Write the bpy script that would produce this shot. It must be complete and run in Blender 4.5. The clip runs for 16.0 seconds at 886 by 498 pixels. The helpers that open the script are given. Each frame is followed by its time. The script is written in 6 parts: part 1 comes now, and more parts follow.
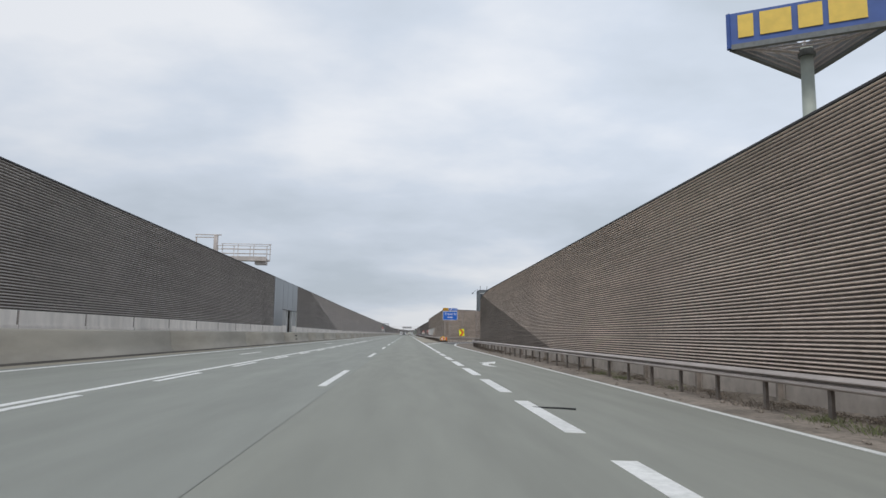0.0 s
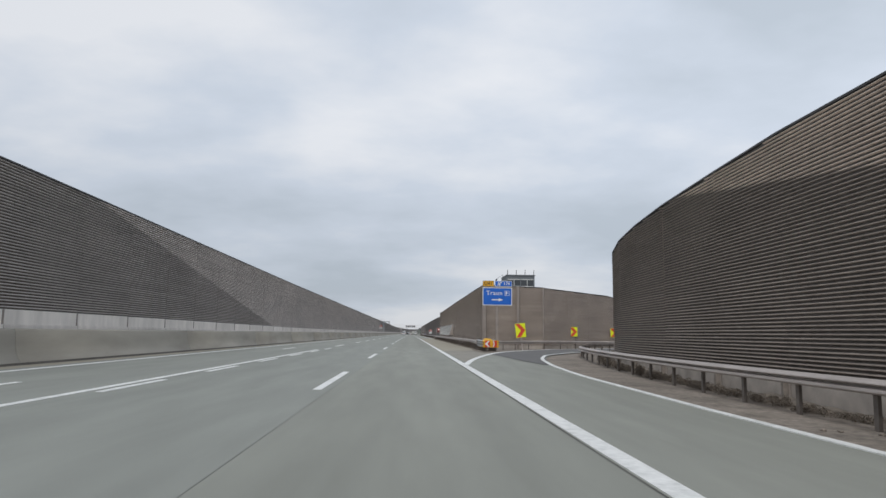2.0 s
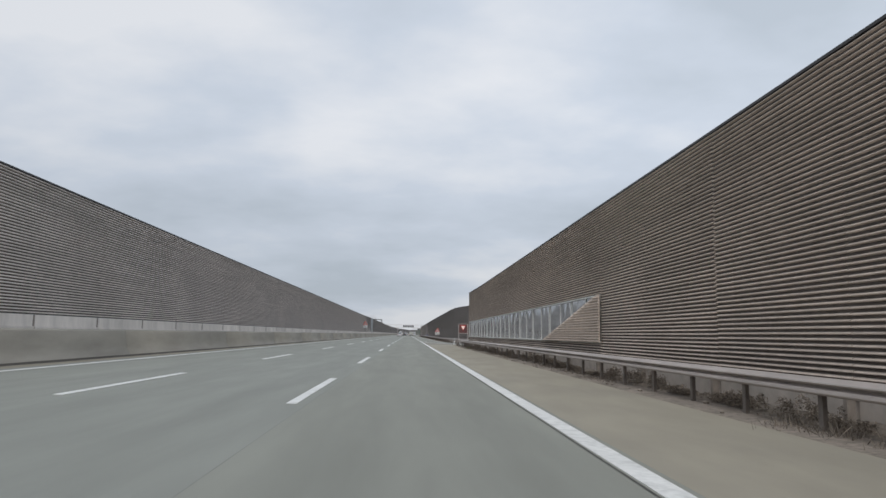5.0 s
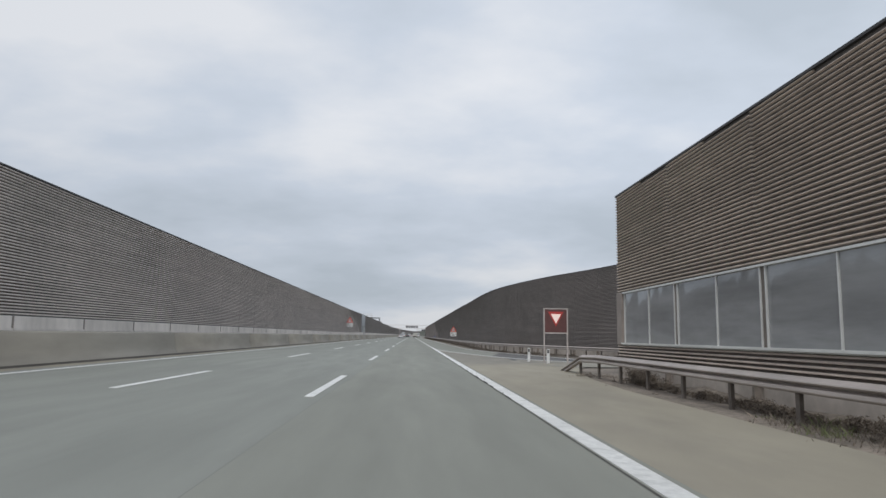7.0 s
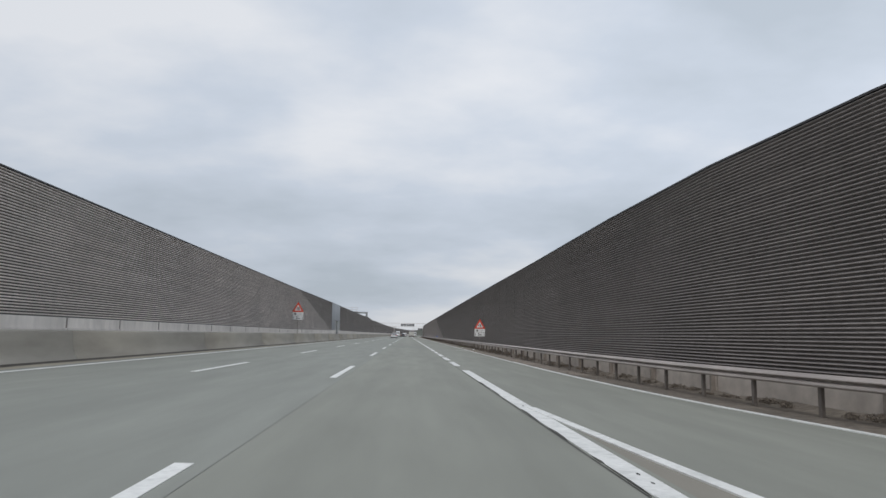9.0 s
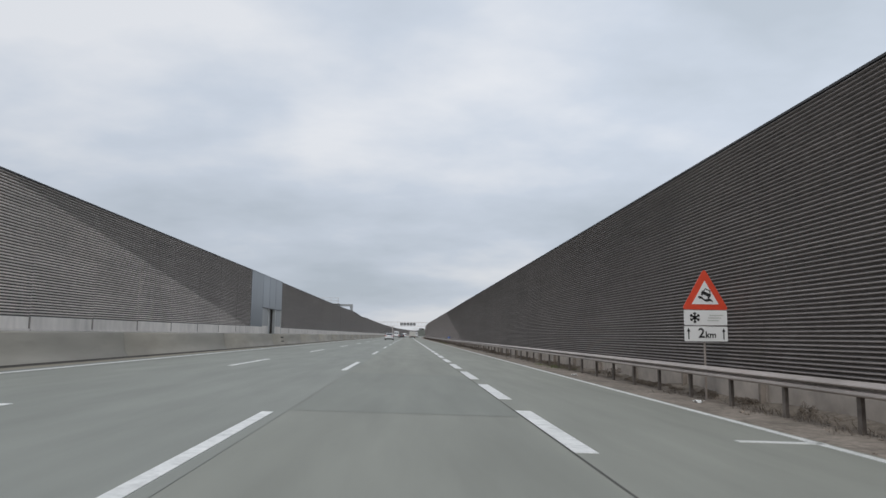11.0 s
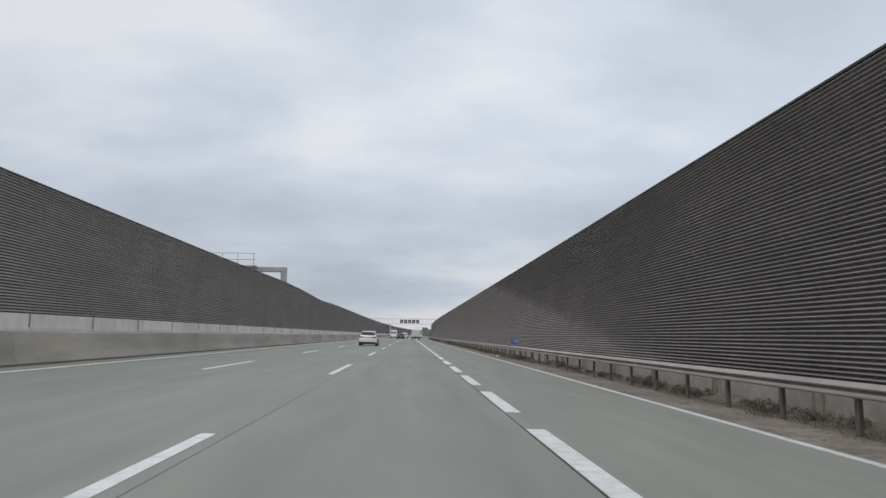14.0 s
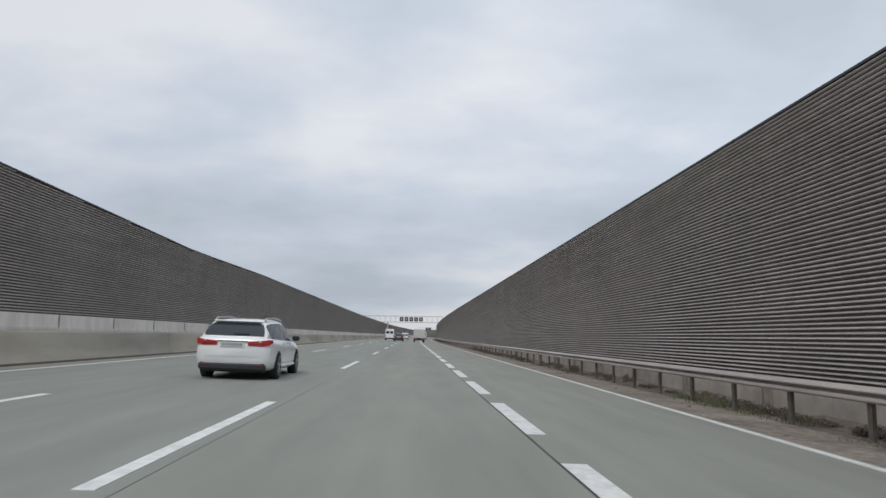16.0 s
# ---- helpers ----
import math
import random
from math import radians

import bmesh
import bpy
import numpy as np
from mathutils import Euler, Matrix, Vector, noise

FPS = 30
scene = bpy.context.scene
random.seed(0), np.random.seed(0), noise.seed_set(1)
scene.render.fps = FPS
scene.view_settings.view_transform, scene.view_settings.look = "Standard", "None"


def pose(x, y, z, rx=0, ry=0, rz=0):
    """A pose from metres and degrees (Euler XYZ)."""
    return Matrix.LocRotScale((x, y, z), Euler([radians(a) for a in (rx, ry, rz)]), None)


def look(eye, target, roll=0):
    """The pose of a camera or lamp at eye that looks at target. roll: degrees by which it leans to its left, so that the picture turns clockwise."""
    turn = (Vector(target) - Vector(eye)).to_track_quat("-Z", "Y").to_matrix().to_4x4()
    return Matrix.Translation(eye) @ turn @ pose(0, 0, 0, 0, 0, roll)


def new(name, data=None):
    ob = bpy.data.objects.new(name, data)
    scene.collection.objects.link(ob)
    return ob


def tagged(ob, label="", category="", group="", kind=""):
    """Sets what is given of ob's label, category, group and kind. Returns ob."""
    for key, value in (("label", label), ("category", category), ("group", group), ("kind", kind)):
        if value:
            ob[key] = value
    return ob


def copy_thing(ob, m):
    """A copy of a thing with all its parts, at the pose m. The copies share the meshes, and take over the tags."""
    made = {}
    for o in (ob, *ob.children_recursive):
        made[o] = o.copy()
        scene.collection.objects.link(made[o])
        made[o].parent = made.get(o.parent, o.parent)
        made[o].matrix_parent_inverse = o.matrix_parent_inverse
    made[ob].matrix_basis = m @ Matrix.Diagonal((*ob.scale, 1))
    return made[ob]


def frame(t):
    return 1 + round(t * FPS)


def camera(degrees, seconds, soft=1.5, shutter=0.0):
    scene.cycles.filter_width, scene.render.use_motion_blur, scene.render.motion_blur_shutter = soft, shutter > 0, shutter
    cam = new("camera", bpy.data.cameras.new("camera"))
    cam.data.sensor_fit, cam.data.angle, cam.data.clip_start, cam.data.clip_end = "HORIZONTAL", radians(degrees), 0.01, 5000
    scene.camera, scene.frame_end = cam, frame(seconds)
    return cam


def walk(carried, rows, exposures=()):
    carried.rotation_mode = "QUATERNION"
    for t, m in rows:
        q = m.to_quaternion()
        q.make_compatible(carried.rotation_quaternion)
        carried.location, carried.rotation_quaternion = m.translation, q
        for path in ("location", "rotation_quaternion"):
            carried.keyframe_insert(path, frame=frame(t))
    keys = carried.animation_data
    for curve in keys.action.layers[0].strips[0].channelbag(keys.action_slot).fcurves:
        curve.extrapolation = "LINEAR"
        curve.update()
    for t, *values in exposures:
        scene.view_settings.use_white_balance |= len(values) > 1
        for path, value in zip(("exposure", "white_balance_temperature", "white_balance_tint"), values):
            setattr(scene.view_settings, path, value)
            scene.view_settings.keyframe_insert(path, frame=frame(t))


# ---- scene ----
cam = camera(65.0, 16.0, soft=1.5)
PATH = [
    (0.0, pose(-0.316, -2.11, 1.132, 96.99, -0.75, -2.966)),
    (0.5, pose(-0.162, 11.91, 1.132, 96.925, -0.85, -2.614)),
    (1.0, pose(-0.132, 25.81, 1.132, 96.98, -0.77, -2.433)),
    (1.5, pose(-0.27, 38.38, 1.132, 96.89, -0.76, -2.675)),
    (2.0, pose(-0.279, 50.06, 1.132, 96.93, -0.66, -2.678)),
    (2.5, pose(-0.232, 62.23, 1.132, 96.95, -0.81, -2.74)),
    (3.0, pose(-0.233, 74.69, 1.132, 96.95, -0.83, -2.66)),
    (3.5, pose(-0.297, 86.93, 1.132, 97.02, -0.79, -2.77)),
    (4.0, pose(-0.323, 99.28, 1.132, 97.04, -0.90, -2.97)),
    (4.5, pose(-0.292, 111.63, 1.132, 97.02, -0.86, -2.91)),
    (5.0, pose(-0.261, 123.99, 1.132, 97.01, -0.82, -2.85)),
    (5.5, pose(-0.255, 136.34, 1.132, 97.03, -0.79, -2.79)),
    (6.0, pose(-0.266, 148.70, 1.132, 97.06, -0.78, -2.72)),
    (6.5, pose(-0.278, 160.53, 1.132, 97.10, -0.76, -2.65)),
    (7.0, pose(-0.255, 173.36, 1.132, 97.11, -0.67, -2.57)),
    (7.5, pose(-0.291, 186.18, 1.132, 97.07, -0.84, -2.75)),
    (8.0, pose(-0.293, 197.63, 1.132, 97.11, -0.87, -2.86)),
    (8.5, pose(-0.248, 209.68, 1.132, 97.04, -0.78, -2.92)),
    (9.0, pose(-0.201, 222.18, 1.132, 97.06, -0.74, -2.91)),
    (9.5, pose(-0.154, 234.68, 1.132, 97.08, -0.70, -2.91)),
    (10.0, pose(-0.124, 247.20, 1.132, 97.08, -0.66, -2.90)),
    (10.5, pose(-0.106, 259.70, 1.132, 97.08, -0.63, -2.88)),
    (11.0, pose(-0.088, 272.20, 1.132, 97.09, -0.61, -2.87)),
    (11.5, pose(-0.053, 283.94, 1.132, 97.13, -0.67, -2.77)),
    (12.0, pose(0.0, 296.15, 1.132, 97.094, -0.592, -2.758)),
    (12.5, pose(-0.018, 308.87, 1.132, 97.16, -0.585, -2.820)),
    (13.0, pose(0.055, 321.85, 1.132, 97.19, -0.450, -2.730)),
    (13.5, pose(0.098, 333.50, 1.132, 97.14, -0.515, -2.715)),
    (14.0, pose(0.139, 346.39, 1.132, 97.10, -0.595, -2.685)),
    (14.5, pose(0.168, 359.15, 1.132, 97.23, -0.585, -2.685)),
    (15.0, pose(0.180, 371.95, 1.132, 97.16, -0.620, -2.650)),
    (15.5, pose(0.208, 384.75, 1.132, 97.28, -0.820, -2.530)),
    (16.0, pose(0.212, 396.72, 1.132, 97.17, -0.810, -2.530)),
]
walk(cam, PATH, [(0.0, 0.13), (1.5, 0.13), (2.3, 0.02), (16.0, 0.02)])

# ---- light ----
SLOPE = 0.0254                      # the carriageway falls to the right
world = bpy.data.worlds.new("sky")
scene.world = world
world.use_nodes = True
nt = world.node_tree
nt.nodes.clear()
tc = nt.nodes.new("ShaderNodeTexCoord")
sep = nt.nodes.new("ShaderNodeSeparateXYZ")
nt.links.new(tc.outputs["Generated"], sep.inputs[0])
zmax = nt.nodes.new("ShaderNodeMath")
zmax.operation = "MAXIMUM"
zmax.inputs[1].default_value = 0.0
nt.links.new(sep.outputs["Z"], zmax.inputs[0])
zadd = nt.nodes.new("ShaderNodeMath")
zadd.operation = "ADD"
zadd.inputs[1].default_value = 0.24
nt.links.new(zmax.outputs[0], zadd.inputs[0])
div = nt.nodes.new("ShaderNodeVectorMath")
div.operation = "DIVIDE"
comb = nt.nodes.new("ShaderNodeCombineXYZ")
for k in range(3):
    nt.links.new(zadd.outputs[0], comb.inputs[k])
nt.links.new(tc.outputs["Generated"], div.inputs[0])
nt.links.new(comb.outputs[0], div.inputs[1])
n1 = nt.nodes.new("ShaderNodeTexNoise")
n1.inputs["Scale"].default_value, n1.inputs["Detail"].default_value, n1.inputs["Roughness"].default_value = 1.5, 6, 0.5
mp = nt.nodes.new("ShaderNodeMapping")
mp.inputs["Location"].default_value = (3.3, 1.2, 0.4)
mp.inputs["Scale"].default_value = (0.85, 1.0, 1.0)
nt.links.new(div.outputs[0], mp.inputs[0])
nt.links.new(mp.outputs[0], n1.inputs["Vector"])
ramp = nt.nodes.new("ShaderNodeValToRGB")
cr = ramp.color_ramp
cr.elements[0].position, cr.elements[0].color = 0.34, (0.50, 0.56, 0.635, 1)
cr.elements[1].position, cr.elements[1].color = 0.66, (0.775, 0.80, 0.845, 1)
e = cr.elements.new(0.5)
e.color = (0.60, 0.66, 0.75, 1)
nt.links.new(n1.outputs["Fac"], ramp.inputs[0])
sky = nt.nodes.new("ShaderNodeTexSky")
sky.sky_type = "NISHITA"
sky.sun_disc = False
SUN_EL, SUN_AZ = radians(52), radians(200)
sky.sun_elevation, sky.sun_rotation = SUN_EL, SUN_AZ
bg_sky, bg_cloud = nt.nodes.new("ShaderNodeBackground"), nt.nodes.new("ShaderNodeBackground")
bg_sky.inputs["Strength"].default_value = 0.06
bg_cloud.inputs["Strength"].default_value = 1.01
nt.links.new(sky.outputs[0], bg_sky.inputs["Color"])
# an overcast sky is dimmer towards the horizon
dim = nt.nodes.new("ShaderNodeMapRange")
dim.interpolation_type = "SMOOTHSTEP"
for k, v in (("From Min", 0.0), ("From Max", 0.32), ("To Min", 0.84), ("To Max", 1.02)):
    dim.inputs[k].default_value = v
nt.links.new(zmax.outputs[0], dim.inputs[0])
dimmed = nt.nodes.new("ShaderNodeVectorMath")
dimmed.operation = "SCALE"
nt.links.new(ramp.outputs[0], dimmed.inputs[0])
east = nt.nodes.new("ShaderNodeMapRange")
for k, v in (("From Min", -0.6), ("From Max", 0.6), ("To Min", 0.93), ("To Max", 1.08)):
    east.inputs[k].default_value = v
nt.links.new(sep.outputs["X"], east.inputs[0])
lift = nt.nodes.new("ShaderNodeMath")
lift.operation = "MULTIPLY"
nt.links.new(dim.outputs[0], lift.inputs[0])
nt.links.new(east.outputs[0], lift.inputs[1])
nt.links.new(lift.outputs[0], dimmed.inputs["Scale"])
nt.links.new(dimmed.outputs[0], bg_cloud.inputs["Color"])
mixs = nt.nodes.new("ShaderNodeMixShader")
mixs.inputs[0].default_value = 0.93
nt.links.new(bg_sky.outputs[0], mixs.inputs[1])
nt.links.new(bg_cloud.outputs[0], mixs.inputs[2])
wo = nt.nodes.new("ShaderNodeOutputWorld")
nt.links.new(mixs.outputs[0], wo.inputs["Surface"])

sun_data = bpy.data.lights.new("sun", "SUN")
sun_data.energy, sun_data.angle, sun_data.color = 1.2, radians(25), (1.0, 0.975, 0.94)
sun = new("sun", sun_data)
sun_dir = Vector((math.sin(SUN_AZ) * math.cos(SUN_EL), math.cos(SUN_AZ) * math.cos(SUN_EL), math.sin(SUN_EL)))
sun.matrix_world = look(sun_dir * 200, (0, 0, 0))


# ---- materials ----
def mat(name, color, rough=0.7, metal=0.0, var=0.12, scale=6.0, bump=0.0, bscale=60.0, stain=0.0, stain_scale=0.5,
        stain_color=(0.05, 0.045, 0.04), stretch=(1, 1, 1), island=0.0, rand=0.0, emit=0.0, spec=0.5, trans=0.0, coat=0.0, wave=None):
    """A surface with two scales of variation, stains and fine relief, in metres."""
    m = bpy.data.materials.new(name)
    m.use_nodes = True
    t = m.node_tree
    b = t.nodes["Principled BSDF"]
    b.inputs["Roughness"].default_value, b.inputs["Metallic"].default_value = rough, metal
    b.inputs["Specular IOR Level"].default_value = spec
    b.inputs["Transmission Weight"].default_value = trans
    b.inputs["Coat Weight"].default_value = coat
    m.diffuse_color = (*color, 1)
    geo = t.nodes.new("ShaderNodeNewGeometry")
    mpn = t.nodes.new("ShaderNodeMapping")
    mpn.inputs["Scale"].default_value = stretch
    t.links.new(geo.outputs["Position"], mpn.inputs[0])
    val = None

    def mul(a, c):
        n = t.nodes.new("ShaderNodeMath")
        n.operation = "MULTIPLY"
        t.links.new(a, n.inputs[0])
        t.links.new(c, n.inputs[1])
        return n.outputs[0]

    def remap(out, lo, hi, a=0.3, z=0.7):
        n = t.nodes.new("ShaderNodeMapRange")
        n.inputs["From Min"].default_value, n.inputs["From Max"].default_value = a, z
        n.inputs["To Min"].default_value, n.inputs["To Max"].default_value = lo, hi
        t.links.new(out, n.inputs[0])
        return n.outputs[0]

    for s, amount in ((scale, var), (scale * 0.07, var * 0.8)):
        if amount > 0:
            nz = t.nodes.new("ShaderNodeTexNoise")
            nz.inputs["Scale"].default_value, nz.inputs["Detail"].default_value = s, 5
            t.links.new(mpn.outputs[0], nz.inputs["Vector"])
            r = remap(nz.outputs["Fac"], 1 - amount, 1 + amount)
            val = r if val is None else mul(val, r)
    if island > 0:
        r = remap(geo.outputs["Random Per Island"], 1 - island, 1 + island, 0, 1)
        val = r if val is None else mul(val, r)
    if rand > 0:
        oi = t.nodes.new("ShaderNodeObjectInfo")
        r = remap(oi.outputs["Random"], 1 - rand, 1 + rand, 0, 1)
        val = r if val is None else mul(val, r)
    base = t.nodes.new("ShaderNodeRGB")
    base.outputs[0].default_value = (*color, 1)
    out = base.outputs[0]
    if val is not None:
        vm = t.nodes.new("ShaderNodeVectorMath")
        vm.operation = "SCALE"
        t.links.new(out, vm.inputs[0])
        t.links.new(val, vm.inputs["Scale"])
        out = vm.outputs[0]
    if stain > 0:
        nz = t.nodes.new("ShaderNodeTexNoise")
        nz.inputs["Scale"].default_value, nz.inputs["Detail"].default_value, nz.inputs["Roughness"].default_value = stain_scale, 8, 0.65
        t.links.new(mpn.outputs[0], nz.inputs["Vector"])
        mx = t.nodes.new("ShaderNodeMix")
        mx.data_type = "RGBA"
        t.links.new(remap(nz.outputs["Fac"], 0, stain, 0.48, 0.72), mx.inputs["Factor"])
        t.links.new(out, mx.inputs["A"])
        mx.inputs["B"].default_value = (*stain_color, 1)
        out = mx.outputs["Result"]
    t.links.new(out, b.inputs["Base Color"])
    if bump > 0:
        nz = t.nodes.new("ShaderNodeTexNoise")
        nz.inputs["Scale"].default_value, nz.inputs["Detail"].default_value = bscale, 4
        t.links.new(geo.outputs["Position"], nz.inputs["Vector"])
        bp = t.nodes.new("ShaderNodeBump")
        bp.inputs["Strength"].default_value, bp.inputs["Distance"].default_value = bump, 0.01
        if wave:
            # slow folds, as in thin sheet glazing
            turn = t.nodes.new("ShaderNodeMapping")
            turn.inputs["Rotation"].default_value, turn.inputs["Scale"].default_value = (radians(28), 0, 0), wave
            t.links.new(geo.outputs["Position"], turn.inputs[0])
            t.links.new(turn.outputs[0], nz.inputs["Vector"])
            nz.inputs["Detail"].default_value, bp.inputs["Distance"].default_value = 1.0, 0.028
        t.links.new(nz.outputs["Fac"], bp.inputs["Height"])
        t.links.new(bp.outputs[0], b.inputs["Normal"])
    if emit > 0:
        b.inputs["Emission Color"].default_value, b.inputs["Emission Strength"].default_value = (*color, 1), emit
    return m


def slat_surface(name, color, edges):
    """Slats with lighter areas bounded by straight slanting lines (y0, z0, run) on top of grain and dirt."""
    m = mat(name, color, 0.85, 0, 0.12, 9.0, 0.35, 90, 0.22, 0.3, tuple(c * 0.7 for c in color), (1, 0.5, 0.8), 0.10, 0.08)
    t = m.node_tree
    b = t.nodes["Principled BSDF"]
    src = b.inputs["Base Color"].links[0].from_socket
    geo = t.nodes.new("ShaderNodeNewGeometry")
    sp = t.nodes.new("ShaderNodeSeparateXYZ")
    t.links.new(geo.outputs["Position"], sp.inputs[0])
    nz = t.nodes.new("ShaderNodeTexNoise")
    nz.inputs["Scale"].default_value = 0.8
    t.links.new(geo.outputs["Position"], nz.inputs["Vector"])
    total = None
    for y0, y1, slant, width, gain in edges:
        # u = y + slant * z, lighter between y0 and y1
        a = t.nodes.new("ShaderNodeMath")
        a.operation = "MULTIPLY_ADD"
        t.links.new(sp.outputs["Z"], a.inputs[0])
        a.inputs[1].default_value = slant
        t.links.new(sp.outputs["Y"], a.inputs[2])
        w = t.nodes.new("ShaderNodeMath")
        w.operation = "MULTIPLY_ADD"
        t.links.new(nz.outputs["Fac"], w.inputs[0])
        w.inputs[1].default_value = width
        t.links.new(a.outputs[0], w.inputs[2])
        up, dn = t.nodes.new("ShaderNodeMapRange"), t.nodes.new("ShaderNodeMapRange")
        for mr, e0, lo, hi in ((up, y0, 0, gain), (dn, y1, 1, 0)):
            mr.interpolation_type = "SMOOTHSTEP"
            mr.inputs["From Min"].default_value, mr.inputs["From Max"].default_value = e0, e0 + width
            mr.inputs["To Min"].default_value, mr.inputs["To Max"].default_value = lo, hi
            t.links.new(w.outputs[0], mr.inputs[0])
        mu = t.nodes.new("ShaderNodeMath")
        mu.operation = "MULTIPLY"
        t.links.new(up.outputs[0], mu.inputs[0])
        t.links.new(dn.outputs[0], mu.inputs[1])
        if total is None:
            total = mu.outputs[0]
        else:
            ad = t.nodes.new("ShaderNodeMath")
            ad.operation = "ADD"
            t.links.new(total, ad.inputs[0])
            t.links.new(mu.outputs[0], ad.inputs[1])
            total = ad.outputs[0]
    one = t.nodes.new("ShaderNodeMath")
    one.operation = "ADD"
    one.inputs[1].default_value = 1.0
    t.links.new(total, one.inputs[0])
    vm = t.nodes.new("ShaderNodeVectorMath")
    vm.operation = "SCALE"
    t.links.new(src, vm.inputs[0])
    t.links.new(one.outputs[0], vm.inputs["Scale"])
    t.links.new(vm.outputs[0], b.inputs["Base Color"])
    return m


def road_mat(name, color, tracks=()):
    """Brushed concrete or asphalt, a little darker and smoother in the wheel tracks."""
    m = mat(name, color, 0.8, 0, 0.08, 2.2, 0.5, 130, 0.4, 0.3, tuple(c * 0.72 for c in color), (1, 0.12, 1))
    t = m.node_tree
    b = t.nodes["Principled BSDF"]
    src = b.inputs["Base Color"].links[0].from_socket
    geo = t.nodes.new("ShaderNodeNewGeometry")
    sp = t.nodes.new("ShaderNodeSeparateXYZ")
    t.links.new(geo.outputs["Position"], sp.inputs[0])
    nz = t.nodes.new("ShaderNodeTexNoise")
    nz.inputs["Scale"].default_value = 0.25
    t.links.new(geo.outputs["Position"], nz.inputs["Vector"])
    wob = t.nodes.new("ShaderNodeMath")
    wob.operation = "MULTIPLY_ADD"
    t.links.new(nz.outputs["Fac"], wob.inputs[0])
    wob.inputs[1].default_value = 0.5
    t.links.new(sp.outputs["X"], wob.inputs[2])
    for x0, width, gain in tracks:
        d = t.nodes.new("ShaderNodeMath")
        d.operation = "SUBTRACT"
        t.links.new(wob.outputs[0], d.inputs[0])
        d.inputs[1].default_value = x0 + 0.25
        ab = t.nodes.new("ShaderNodeMath")
        ab.operation = "ABSOLUTE"
        t.links.new(d.outputs[0], ab.inputs[0])
        mr = t.nodes.new("ShaderNodeMapRange")
        mr.interpolation_type = "SMOOTHSTEP"
        mr.inputs["From Min"].default_value, mr.inputs["From Max"].default_value = 0, width
        mr.inputs["To Min"].default_value, mr.inputs["To Max"].default_value = gain, 1
        t.links.new(ab.outputs[0], mr.inputs[0])
        vm = t.nodes.new("ShaderNodeVectorMath")
        vm.operation = "SCALE"
        t.links.new(src, vm.inputs[0])
        t.links.new(mr.outputs[0], vm.inputs["Scale"])
        src = vm.outputs[0]
    t.links.new(src, b.inputs["Base Color"])
    return m


M_ROAD = road_mat("carriageway concrete", (0.266, 0.271, 0.237), [(-0.95, 0.8, 0.93), (0.9, 0.8, 0.93), (-4.6, 0.8, 0.93), (-2.8, 0.8, 0.94), (-6.4, 0.8, 0.95)])
M_ROAD_B = road_mat("older carriageway concrete", (0.262, 0.271, 0.244), [(-4.6, 0.8, 0.95), (-2.8, 0.8, 0.96), (-6.4, 0.8, 0.96)])
M_PATCH = road_mat("darker repaired concrete", (0.238, 0.246, 0.218))
M_RAMP = road_mat("ramp asphalt", (0.134, 0.13, 0.127))
M_SHOULDER = mat("shoulder concrete", (0.33, 0.301, 0.239), 0.85, 0, 0.08, 1.5, 0.4, 120, 0.45, 0.5, (0.22, 0.205, 0.175), (1, 0.3, 1))
M_DUST = mat("pale washed-up dust", (0.30, 0.282, 0.24), 0.9, 0, 0.1, 2, 0.4, 90, 0.5, 0.9, (0.25, 0.235, 0.2))
M_GRIT = mat("roadside grit", (0.24, 0.205, 0.172), 0.95, 0, 0.3, 9, 0.9, 60, 0.6, 1.2, (0.075, 0.068, 0.05))
M_SILT = mat("dark washed-up silt", (0.15, 0.127, 0.104), 0.95, 0, 0.35, 7, 0.8, 50, 0.5, 1.5, (0.07, 0.065, 0.045))
M_PAVE = mat("shoulder paving, grey to tan", (0.33, 0.301, 0.239), 0.85, 0, 0.08, 1.5, 0.4, 120, 0.45, 0.5, (0.22, 0.205, 0.175), (1, 0.3, 1))


